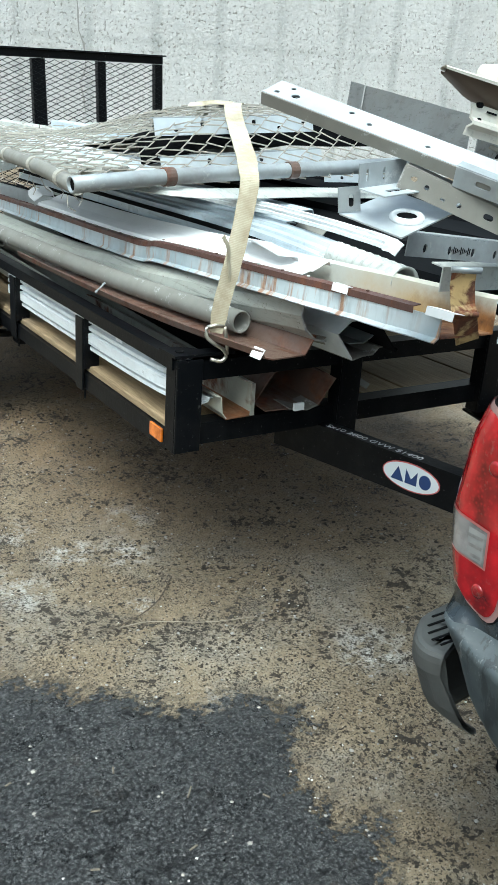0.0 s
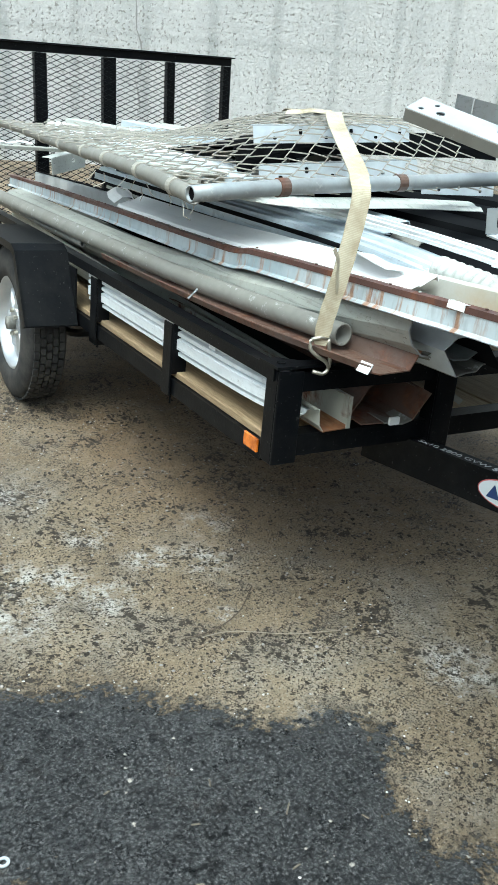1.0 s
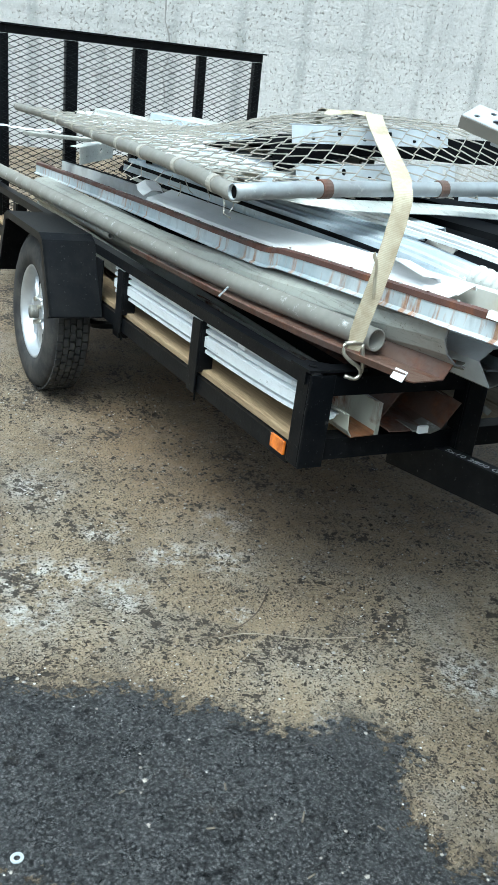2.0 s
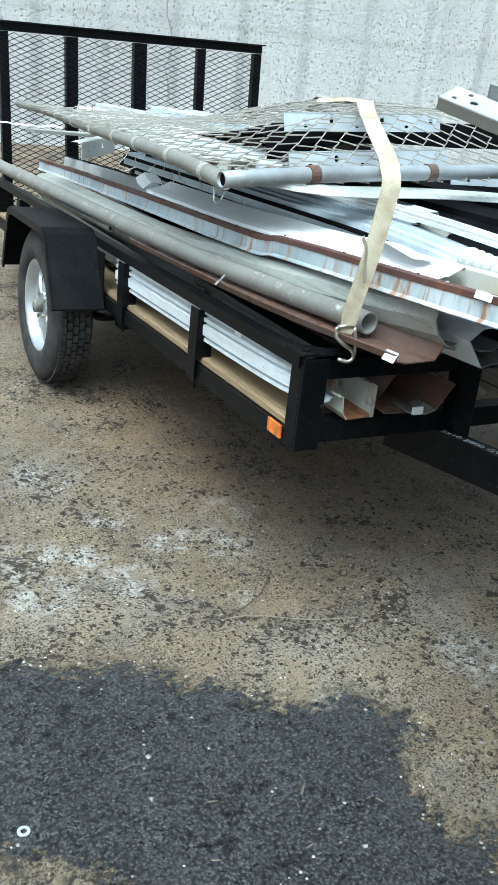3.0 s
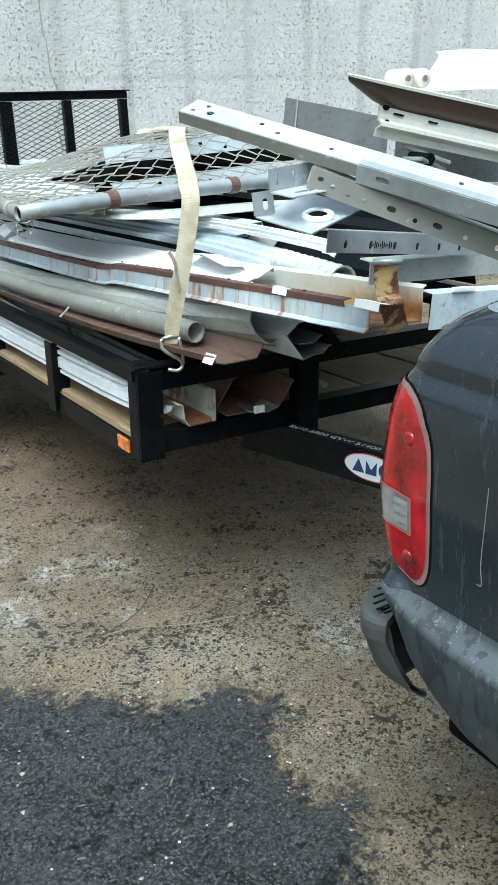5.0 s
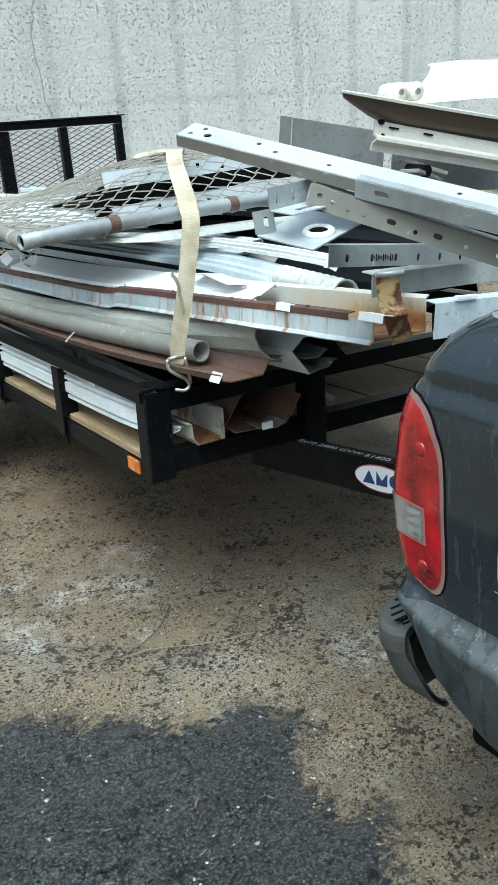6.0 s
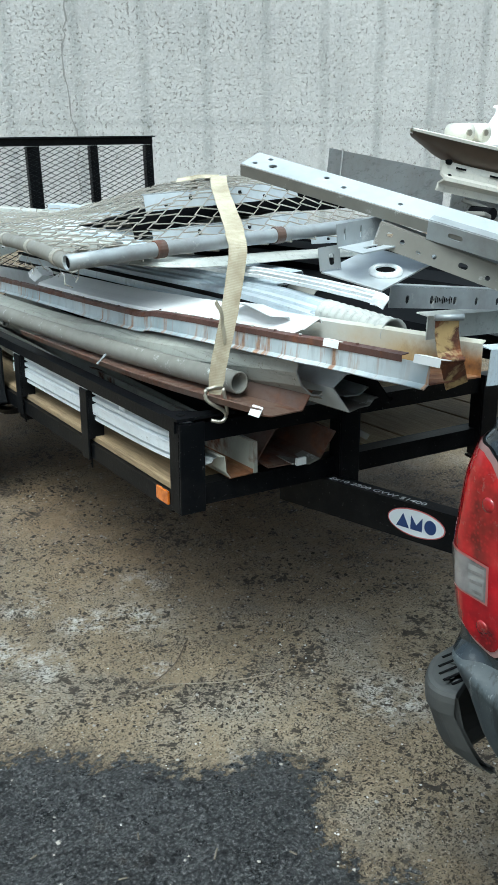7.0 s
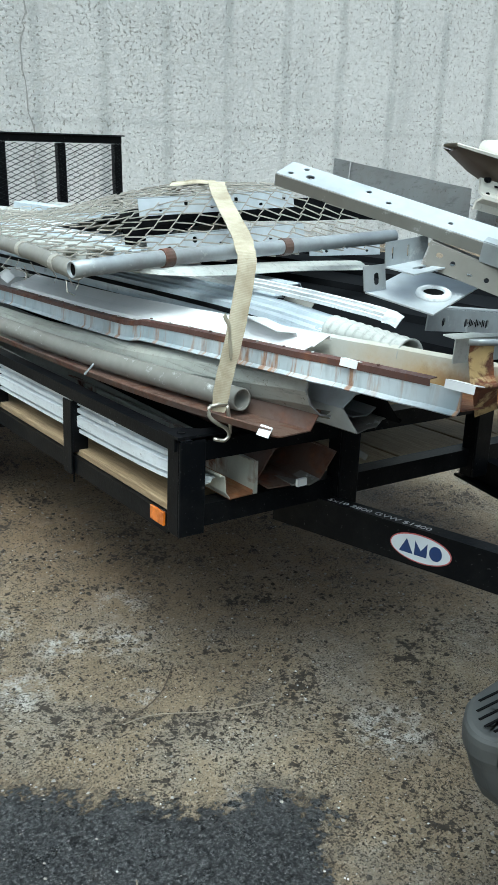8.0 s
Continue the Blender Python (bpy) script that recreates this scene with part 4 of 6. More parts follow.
def channel_run():
    """The long channel with a rusted lip: near wall, floor and higher far wall."""
    lip = [(0.205, -0.60, 0.922), (0.208, -0.31, 0.904), (0.203, -0.12, 0.893), (0.20, 0.46, 0.858), (0.20, 0.66, 0.836), (0.20, 1.51, 0.808), (0.205, 2.18, 0.783), (0.222, 2.98, 0.745)]
    th = thing("rusted_channel", "long pale steel channel with rusted riveted lip and stains", "steel channel", lip[0], "scrap metal load")
    o = Vector(lip[0])
    pts = [p - o for p in smooth_line(lip, 30)]
    part("near_wall", sheet_run([(-0.015, -0.049), (-0.004, -0.041), (0.0, -0.004)], 0.003, pts, dent=0.0006, seed=2), CHANNEL, th)
    part("floor", sheet_run([(0.0, -0.042), (0.122, -0.045)], 0.003, pts), STAINED_FLOOR, th, "rust-stained channel floor")
    far = [(0.125, -0.045), (0.129, 0.017), (0.137, 0.021)]
    part("far_wall", sheet_run(far, 0.003, pts, dent=0.0006, seed=4), END_STAINED, th, "pale wall with yellow and orange rust stains near its end")
    part("dark_seal", sheet_run([(0.127, 0.0215), (0.139, 0.0235)], 0.002, pts[12:]), SHEET_AND_GAP_DARK, th, "black sealing strip on the far edge")
    part("rusted_lip", sheet_run([(-0.003, -0.008), (-0.0035, 0.0035), (0.014, 0.005)], 0.002, pts[1:], dent=0.0006, seed=5), RUSTLIP, th, "brown rusted folded lip")
    for k in range(34):
        q = pts[0].lerp(pts[-1], 0.06 + 0.9 * k / 34)
        i = min(range(len(pts)), key=lambda j: abs(pts[j].y - q.y))
        c = pts[i] + (pts[min(i + 1, 29)] - pts[i]) * ((q.y - pts[i].y) / max(1e-4, pts[min(i + 1, 29)].y - pts[i].y)) + Vector((0.006, 0, 0.0075))
        part("rivet", sweep(bmesh.new(), circle(0.0035, 8), [c, c + Vector((0, 0, 0.0025))], (0, 1, 0)), PALE if k % 3 else RUSTLIP, th)
    for y, w in ((0.295, 0.022), (0.02, 0.03)):
        i = min(range(len(pts)), key=lambda j: abs(pts[j].y - y))
        m = Matrix.Translation(pts[i] + Vector((0.0, 0, 0.008))) @ pose(0, 0, 0, 0, 12, 6)
        bm = box(bmesh.new(), (-0.008, -w, 0), (0.02, w, 0.0015), 0, m)
        box(bm, (-0.0095, -w, -0.014), (-0.008, w, 0.0015), 0, m)
        part("tag", bm, WHITETAG, th, "torn white paper tag")


def white_sheet():
    th = thing("white_sheet", "bright white folded sheet lying in the channel", "metal sheet", (0.26, 0.4, 0.85), "scrap metal load")
    pts = [Vector(p) - Vector((0.26, 0.4, 0.85)) for p in smooth_line([(0.268, -0.13, 0.884), (0.262, 0.2, 0.872), (0.262, 0.8, 0.842), (0.262, 1.50, 0.822)], 18)]
    part("sheet", sheet_run([(-0.050, -0.004), (-0.046, 0.004), (-0.004, 0.016), (0.0, 0.014), (0.046, 0.034), (0.050, 0.024)], 0.002, pts, dent=0.0006, seed=7), CLEANWHITE, th)
    bm = sheet_run([(-0.05, 0.0), (-0.02, 0.022), (0.02, 0.02), (0.04, 0.0)], 0.002, [Vector((-0.01, 1.10, -0.02)), Vector((-0.008, 1.15, -0.010)), Vector((0.0, 1.19, 0.004))], dent=0.006, seed=3)
    part("torn_end", bm, CLEANWHITE, th, "crumpled torn sheet end")
    # torn flap beside the strap
    bm = sheet_run([(-0.02, 0.0), (0.0, 0.045), (0.05, 0.05)], 0.002, [Vector((0.04, -0.22, 0.02)), Vector((0.035, -0.32, 0.03)), Vector((0.02, -0.45, 0.02))], dent=0.004, seed=9)
    part("flap", bm, CLEANWHITE, th)


def ribbed_panel():
    o = Vector((0.36, 0.5, 0.9))
    th = thing("ribbed_siding", "pale blue-white ribbed panel beside the channel", "metal panel", o, "scrap metal load")
    pts = [p - o for p in smooth_line([(0.405, -0.06, 0.890), (0.40, 0.3, 0.905), (0.40, 1.0, 0.895), (0.375, 2.02, 0.885)], 14)]
    prof = [(-0.060, -0.03), (-0.057, -0.002), (-0.040, 0.0), (-0.037, 0.014), (-0.016, 0.015), (-0.013, 0.005), (-0.004, 0.005), (0.0, 0.018), (0.018, 0.020), (0.021, 0.030), (0.05, 0.032), (0.055, 0.02)]
    part("sheet", sheet_run(prof, 0.002, pts), BLUEWHITE, th)
    leaf = [(0.056, 0.020), (0.060, 0.034), (0.080, 0.036), (0.083, 0.048), (0.108, 0.050), (0.111, 0.062), (0.140, 0.064), (0.146, 0.050)]
    part("upper_leaf", sheet_run(leaf, 0.002, pts[4:]), BLUEWHITE, th, "pale ribbed upper leaf")
    part("dark_seal", sheet_run([(-0.061, -0.008), (-0.058, 0.0), (-0.054, 0.002)], 0.002, [p + Vector((-0.003, 0, 0.003)) for p in pts[3:]]), SHEET_AND_GAP_DARK, th, "black rubber strip along the edge")


def olive_panel():
    o = Vector((0.2, 0, 0.8))
    th = thing("curved_sheeting", "dull olive-grey curved sheet under the channel", "metal panel", o, "scrap metal load")
    pts = [p - o for p in smooth_line([(0.245, -0.17, 0.805), (0.205, 0.3, 0.756), (0.19, 0.7, 0.722), (0.14, 1.3, 0.688), (0.115, 2.6, 0.67)], 24)]
    prof = [(0.05, 0.062), (0.0, 0.056), (-0.022, 0.038), (-0.03, 0.01), (-0.018, -0.022), (0.01, -0.048), (0.04, -0.055)]
    part("sheet", sheet_run(prof, 0.0025, pts, dent=0.001, seed=6), OLIVE, th)
    part("hem", sheet_run([(0.044, -0.060), (0.036, -0.050), (0.046, -0.046)], 0.002, pts), GALV_DULL, th, "folded lower hem")
    part("cut_edge", sheet_run(prof, 0.0036, [pts[0] + Vector((0.0006, -0.005, 0.0005)), pts[0] + Vector((0.0004, 0.001, 0))]), GREYSHEET, th, "dark raw cut edge")


def pipe_run(name, label, pts, r, mat, hollow=0.004, group="scrap metal load", n=20, cat="pipe"):
    o = Vector(pts[0])
    th = thing(name, label, cat, o, group)
    line = [p - o for p in smooth_line(pts, n)]
    part("tube", tube(bmesh.new(), line, r, 18, hollow), mat, th, "", True)
    return th, line


def brown_angle():
    o = Vector((0.12, -0.19, 0.74))
    th = thing("brown_angle", "brown rusted angle sheet with a white tag beneath the big pipe", "steel angle", o, "scrap metal load")
    pts = [p - o for p in smooth_line([(0.115, -0.20, 0.738), (0.055, 0.15, 0.733), (0.03, 0.55, 0.725), (0.015, 1.1, 0.715)], 14)]
    part("sheet", sheet_run([(-0.012, 0.018), (-0.006, 0.002), (0.02, -0.006), (0.118, -0.012), (0.150, 0.028)], 0.003, pts), RUST, th)
    part("tag", boxed((-0.012, 0.018, 0.012), (0.012, 0.052, 0.014), 0, pose(-0.004, -0.03, 0.002, 0, -55, 8)), WHITETAG, th, "small white paper tag")
    part("peg", tube(bmesh.new(), [(-0.085, 0.70, -0.01), (-0.11, 0.66, 0.0), (-0.075, 0.68, 0.018)], 0.003, 6), GALV, th, "bent wire")


def low_pieces():
    o = Vector((0.15, 0.0, 0.537))
    th = thing("stained_gutter", "pale square gutter offcut with rust-stained floor on the deck", "metal offcut", o, "scrap metal load")
    pts = [Vector((0.0, -0.030, 0.0)), Vector((-0.012, 0.4, 0.0)), Vector((-0.02, 0.9, 0.0))]
    part("near_side", sheet_run([(-0.052, 0.062), (-0.040, 0.060), (-0.036, 0.020), (-0.024, 0.004)], 0.0025, pts), GUTTER, th)
    part("floor", sheet_run([(-0.024, 0.002), (0.040, 0.002), (0.046, 0.010)], 0.0025, pts), STAINED_FLOOR, th, "rusted gutter floor")
    part("far_side", sheet_run([(0.047, 0.010), (0.050, 0.084), (0.026, 0.092)], 0.0025, pts), GUTTER, th, "pale gutter wall with rust runs")
    part("end_flange", boxed((0.040, -0.034, 0.004), (0.052, -0.031, 0.084), 0.001), GUTTER, th, "folded end flange with rust")
    o = Vector((0.325, 0.0, 0.540))
    th = thing("bent_brown_sheet", "dark brown bent sheet offcut on the deck", "metal offcut", o, "scrap metal load")
    part("sheet", sheet_run([(-0.10, 0.01), (-0.03, 0.006), (0.03, -0.003), (0.058, 0.004), (0.105, 0.068)], 0.003, [Vector((0, -0.045, 0)), Vector((0.0, 0.3, 0.01)), Vector((0.0, 0.8, 0.02))]), RUST, th)
    part("edge_strip", sheet_run([(-0.035, 0.004), (0.02, -0.006), (0.050, 0.002)], 0.004, [Vector((0, -0.052, 0.004)), Vector((0, 0.02, 0.004))]), GALV_DULL, th)
    part("upper_leaf", sheet_run([(-0.10, 0.018), (-0.05, 0.085), (0.02, 0.108), (0.10, 0.066)], 0.003, [Vector((0, 0.0, 0)), Vector((0.0, 0.35, 0.0)), Vector((0.0, 0.7, 0))]), RUST, th)
    part("tag", boxed((-0.014, -0.004, 0), (0.014, 0.004, 0.018), 0, pose(-0.012, -0.058, 0.006, 0, 0, 0)), WHITETAG, th, "white paper tag")
    # folded channel end under the long channel
    o = Vector((0.30, -0.205, 0.775))
    th = thing("folded_channel", "white folded channel with an open angular end", "steel channel", o, "scrap metal load")
    run = [Vector((0, 0, 0)), Vector((-0.02, 0.4, -0.01)), Vector((-0.06, 1.2, -0.03))]
    part("sheet", sheet_run([(0.10, 0.030), (0.032, 0.027), (-0.006, 0.0), (0.042, -0.064)], 0.003, run), FOLDED, th)
    part("lower_leaf", sheet_run([(0.043, -0.066), (0.075, -0.060), (0.105, -0.060), (0.122, -0.046), (0.140, -0.044), (0.136, -0.020)], 0.003, run), GALV_DULL, th, "grey lower leaf")
    part("inner_strip", sheet_run([(0.035, -0.030), (0.080, -0.034), (0.118, -0.014), (0.122, -0.028)], 0.003, [p + Vector((0.004, 0.012, 0)) for p in run[:2]]), GALV, th, "bright inner strip")
    o = Vector((0.42, -0.22, 0.76))
    th = thing("dark_angle", "dark steel angle among the scrap", "steel angle", o, "scrap metal load")
    part("sheet", sheet_run([(-0.05, 0.05), (0.015, -0.03), (0.022, -0.024)], 0.004, [Vector((0, -0.02, 0)), Vector((0, 0.6, -0.02))]), SHEET_AND_GAP_DARK, th)
    th = thing("loose_offcut", "thin bent metal offcut hanging above the deck", "metal offcut", (0.50, -0.01, 0.60), "scrap metal load")
    part("sheet", sheet_run([(-0.008, 0.0), (0.008, 0.002)], 0.002, smooth_line([(-0.03, 0.02, 0.035), (0.0, 0, 0.0), (0.05, -0.02, -0.035)], 6), (0, 1, 0.3)), GALV_DULL, th)


def inner_stack():
    """What fills the trailer under the visible load: bundled offcuts, and near-black sheets added as shade."""
    rnd = random.Random(11)
    for k in range(9):
        x0, z0 = 0.16 + 0.135 * k, 0.535 + 0.004 * (k % 3)
        th = thing("bundled_channel", "dull scrap channel lying deep in the load", "steel channel", (x0, 0.15 if k < 2 else 0.55, z0), "scrap metal load")
        h = 0.08 + 0.03 * rnd.random() + (0.12 if k > 2 else 0)
        part("sheet", sheet_run([(-0.05, h), (-0.05, 0), (0.05, 0), (0.05, h * 0.9)], 0.003, [Vector((0, 0.05 * rnd.random(), 0)), Vector((0.03 * rnd.uniform(-1, 1), 2.5 if k < 2 else 2.2, 0))]), rnd.choice([GALV_DULL, OLIVE, SHEET_AND_GAP_DARK]), th)
    # added near-black sheets: they blacken the gaps and shade the planks below
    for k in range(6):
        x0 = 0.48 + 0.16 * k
        th = thing("gap_shade_sheeting", "near-black sheet added to put shade into the gaps of the load", "metal panel", (x0, 0.1, 0.845 + 0.022 * k), "scrap metal load")
        part("sheet", sheet_run([(-0.08, 0.0), (-0.07, 0.02), (0.075, 0.025), (0.08, 0.0)], 0.003, [Vector((0, -0.52 + 0.05 * k, 0.0)), Vector((0.0, 2.2, -0.03))]), SHEET_AND_GAP_DARK, th)


def rail_and_panels():
    o = Vector((0.42, -0.24, 0.965))
    th = thing("ribbed_rail", "long white ribbed rail with a bent ragged end", "metal rail", o, "scrap metal load")
    pts = [p - o for p in smooth_line([(0.428, -0.205, 0.962), (0.445, 0.0, 0.966), (0.435, 0.36, 0.968), (0.35, 0.78, 0.970), (0.27, 1.25, 0.955)], 16)]
    part("sheet", sheet_run([(-0.006, -0.015), (-0.006, -0.008), (-0.001, -0.006), (-0.003, 0.001), (0.003, 0.003), (0.003, 0.009), (0.008, 0.010)], 0.002, pts, dent=0.0015, seed=8), WHITE, th)
    part("ragged_end", sheet_run([(-0.010, -0.018), (-0.006, -0.008), (0.0, 0.002), (0.006, 0.008)], 0.003, [Vector((0.006, 0.01, -0.006)), Vector((0.003, 0.03, 0.0)), Vector((0.008, 0.06, 0.0))], dent=0.004, seed=12), WHITE, th)
    o = Vector((0.52, 0.34, 0.918))
    th = thing("cut_siding", "white panel with a grey cut end below the rail", "metal panel", o, "scrap metal load")
    part("sheet", sheet_run([(-0.05, -0.03), (0.0, 0.006), (0.022, 0.004)], 0.002, [Vector((0.0, -0.01, 0)), Vector((-0.12, 0.9, 0.0))]), WHITE, th)
    part("cut_end", sheet_run([(-0.03, -0.018), (0.02, 0.012), (0.035, 0.010)], 0.003, [Vector((0.06, -0.08, -0.02)), Vector((0.02, -0.01, -0.002))]), GALV_DULL, th)
    # upper grey ribbed panel under the fence pipe
    o = Vector((0.55, 0.5, 1.0))
    th = thing("grey_siding", "grey ribbed panel lying under the fence pipe", "metal panel", o, "scrap metal load")
    pts = [p - o for p in smooth_line([(0.84, 0.34, 1.0), (0.60, 0.40, 1.0), (0.30, 0.42, 0.998), (0.22, 0.60, 0.995)], 10)]
    part("sheet", sheet_run([(-0.05, -0.006), (-0.03, 0.004), (-0.02, -0.002), (0.02, 0.008), (0.05, 0.008)], 0.002, [p + Vector((0, 0, -0.006)) for p in pts]), PALE, th)


def corrugated_duct():
    a, b = Vector((0.405, -0.05, 0.945)), Vector((0.378, -0.32, 0.942))
    th = thing("corrugated_duct", "short white corrugated flexible duct", "duct", a + Vector((-0.012, 0, -0.034)), "scrap metal load")
    d = b - a
    bm = bmesh.new()
    n, seg = 20, 56
    fr = frames_of([d * (k / seg) for k in range(seg + 1)])
    rings = []
    for k, (p, s, u) in enumerate(fr):
        r = 0.031 + 0.0035 * math.cos(k * 2 * math.pi / 6.2)
        rings.append([bm.verts.new(p + s * x + u * y) for x, y in circle(r, n)])
    inner = [[bm.verts.new(p + s * x + u * y) for x, y in circle(0.027, n)] for p, s, u in fr[::11]]
    for rr in (rings, inner):
        for r0, r1 in zip(rr, rr[1:]):
            for k in range(n):
                bm.faces.new((r0[k], r0[(k + 1) % n], r1[(k + 1) % n], r1[k]))
    for e in (0, -1):
        for k in range(n):
            bm.faces.new((rings[e][k], rings[e][(k + 1) % n], inner[e][(k + 1) % n], inner[e][k]))
    part("hose", bm, PALE, th, "", True)


def rusty_bracket():
    o = Vector((0.24, -0.60, 0.93))
    th = thing("hook_bracket", "orange rusted hooked strap bracket on the channel end", "bracket", o, "scrap metal load")
    line = [Vector(v) for v in ((-0.012, -0.012, 0.070), (-0.010, -0.010, 0.045), (-0.004, -0.012, 0.010), (-0.004, -0.020, -0.004), (0.012, -0.012, -0.030), (0.034, 0.0, -0.062))]
    part("strap_iron", sheet_run([(-0.021, 0), (0.021, 0)], 0.003, line, (0.5, 0.85, 0.0)), RUSTY_ORANGE, th)
    w = Vector((0.85, -0.5, 0.0))
    part("rolled_end", tube(bmesh.new(), [Vector((-0.010, -0.014, 0.071)) - w * 0.026, Vector((-0.010, -0.014, 0.071)) + w * 0.026], 0.006, 10), GALV, th, "pale rolled top of the bracket", True)
    part("folded_hem", tube(bmesh.new(), [Vector((-0.004, -0.022, -0.003)) - w * 0.022, Vector((-0.004, -0.022, -0.003)) + w * 0.022], 0.005, 8), RUSTY_ORANGE, th, "", True)


def perforated_pieces():
    # box beam with holes, running down towards the truck, and the sleeve round its lower half
    a, b = Vector((-0.072, -0.420, 1.261)), Vector((0.067, -0.727, 1.179))
    d = (b - a).normalized()
    far = a + d * 0.86
    th = thing("box_beam", "bright galvanised box beam with punched holes and a sleeved joint", "steel beam", a, "scrap metal load")
    m = axes((0, 0, 0), d, (-0.30, -0.16, 1))
    L = 0.86
    top = bmesh.new()
    holed_strip(top, L, 0.052, [(0.018, 0.014, 0.0045, 0.0045), (0.032, 0.040, 0.0045, 0.0045), (0.05, 0.02, 0.007, 0.007), (0.145, 0.034, 0.0045, 0.0045), (0.185, 0.02, 0.0045, 0.0045), (0.285, 0.02, 0.004, 0.004), (0.5, 0.03, 0.004, 0.004)], 0.002, m @ Matrix.Translation((0, 0, -0.002)))
    # bright top against duller sides: the sides' shade is put into the steel colour
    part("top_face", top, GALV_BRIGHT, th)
    part("side_face", box(bmesh.new(), (0, -0.0025, -0.020), (L, -0.0002, -0.001), 0, m), GALV_DULL, th, "side of the beam, given duller steel as its shade")
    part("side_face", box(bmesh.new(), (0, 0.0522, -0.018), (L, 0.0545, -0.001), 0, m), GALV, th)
    # near-black floor beneath the punched holes, painting the shade inside the beam
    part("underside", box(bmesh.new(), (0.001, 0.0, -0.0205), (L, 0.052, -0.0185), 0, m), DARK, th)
    part("end_lip", box(bmesh.new(), (-0.002, 0.0, -0.022), (0.0005, 0.052, -0.014), 0, m), GALV, th)
    sl = bmesh.new()
    holed_strip(sl, 0.52, 0.03, [(0.045, 0.016, 0.012, 0.0045), (0.3, 0.016, 0.012, 0.0045)], 0.002, m @ pose(0.345, -0.0035, -0.0285, 90, 0, 0))
    part("sleeve", sl, GALV, th, "grey outer sleeve")
    part("sleeve_top", box(bmesh.new(), (0.345, -0.004, 0.0006), (0.88, 0.012, 0.003), 0, m), GALV, th)
    # perforated angle beneath, nearly alongside
    a2, b2 = Vector((0.027, -0.66, 1.174)), Vector((0.205, -0.90, 1.075))
    d2 = (b2 - a2).normalized()
    th = thing("perforated_angle", "dull grey perforated steel angle with round and slotted holes", "steel angle", a2, "scrap metal load")
    m2 = axes((0, 0, 0), d2, (0, 0, 1))
    hs = [(0.02, 0.022, 0.008, 0.006), (0.042, 0.018, 0.006, 0.006), (0.07, 0.012, 0.006, 0.003), (0.095, 0.014, 0.006, 0.006), (0.14, 0.016, 0.012, 0.007), (0.18, 0.012, 0.006, 0.006), (0.215, 0.016, 0.012, 0.007), (0.26, 0.014, 0.006, 0.006), (0.31, 0.016, 0.007, 0.007), (0.36, 0.014, 0.006, 0.006), (0.42, 0.016, 0.012, 0.007)]
    w = bmesh.new()
    holed_strip(w, 0.52, 0.034, [(x, y, 0.62 * a, 0.62 * b) for x, y, a, b in hs], 0.0025, m2 @ pose(0, 0, -0.034, 90, 0, 0))
    part("web", w, GALV_DULL, th)
    part("flange", box(bmesh.new(), (0, 0.0, -0.0002), (0.52, 0.035, 0.0023), 0, m2), GALV_DULL, th)
    # slotted strip with dim print
    a3, b3 = Vector((0.115, -0.588, 1.062)), Vector((0.56, -0.53, 1.005))
    th = thing("slotted_channel", "grey slotted channel with faint print on its face", "steel channel", a3, "scrap metal load")
    m3 = axes((0, 0, 0), b3 - a3, (0, 0, 1))
    w = bmesh.new()
    holed_strip(w, 0.45, 0.036, [(0.046 + 0.066 * k, 0.015, 0.0055, 0.0075) for k in range(7)], 0.0025, m3 @ pose(0, 0, -0.036, 90, 0, 0))
    part("face", w, GALV, th)
    part("flange", box(bmesh.new(), (0, 0.0, 0.0002), (0.45, 0.04, 0.0026), 0, m3), GALV, th)
    for k in range(11):
        hgt = 0.004 + 0.003 * ((k * 7) % 4)
        part("print_bar", box(bmesh.new(), (0.060 + 0.005 * k, -0.0042, -0.020 - hgt / 2), (0.0615 + 0.005 * k, -0.0032, -0.020 + hgt / 2), 0, m3 @ Matrix.Translation((0.055, 0, 0))), SHEET_AND_GAP_DARK, th)
    # plate with a bearing ring
    L, B, R = Vector((-0.048, -0.612, 1.101)), Vector((-0.020, -0.722, 1.083)), Vector((0.108, -0.690, 1.110))
    th = thing("bearing_plate", "square galvanised plate with folded slotted flange and a white bearing ring", "bracket", L, "scrap metal load")
    T = L + R - B
    nrm = (R - B).cross(L - B).normalized()
    if nrm.z < 0:
        nrm = -nrm
    bm = bmesh.new()
    vs = [bm.verts.new(v - L) for v in (L, B, R, T)]
    f = bm.faces.new(vs)
    ext = bmesh.ops.extrude_face_region(bm, geom=[f])
    bmesh.ops.translate(bm, vec=nrm * -0.0025, verts=[v for v in ext["geom"] if isinstance(v, bmesh.types.BMVert)])
    part("plate", bm, GALV_BRIGHT, th)
    c = (L + R) / 2 - L + (B - L) * 0.20 - (R - B) * 0.06
    bm = bmesh.new()
    prof = [(0.0155, 0.0), (0.0155, 0.006), (0.018, 0.0075), (0.022, 0.0075), (0.0255, 0.005), (0.026, 0.0005)]
    u = (R - B).normalized()
    v = nrm.cross(u)
    rings = [[bm.verts.new(c + (u * math.cos(t) + v * math.sin(t)) * r + nrm * h) for r, h in prof] for t in (2 * math.pi * k / 32 for k in range(32))]
    for k in range(32):
        for j in range(len(prof) - 1):
            bm.faces.new((rings[k][j], rings[k][j + 1], rings[(k + 1) % 32][j + 1], rings[(k + 1) % 32][j]))
    part("bearing_ring", bm, WHITE, th, "white ring with dark bore", True)
    # near-black disc across the ring paints the shade in its bore
    bm = bmesh.new()
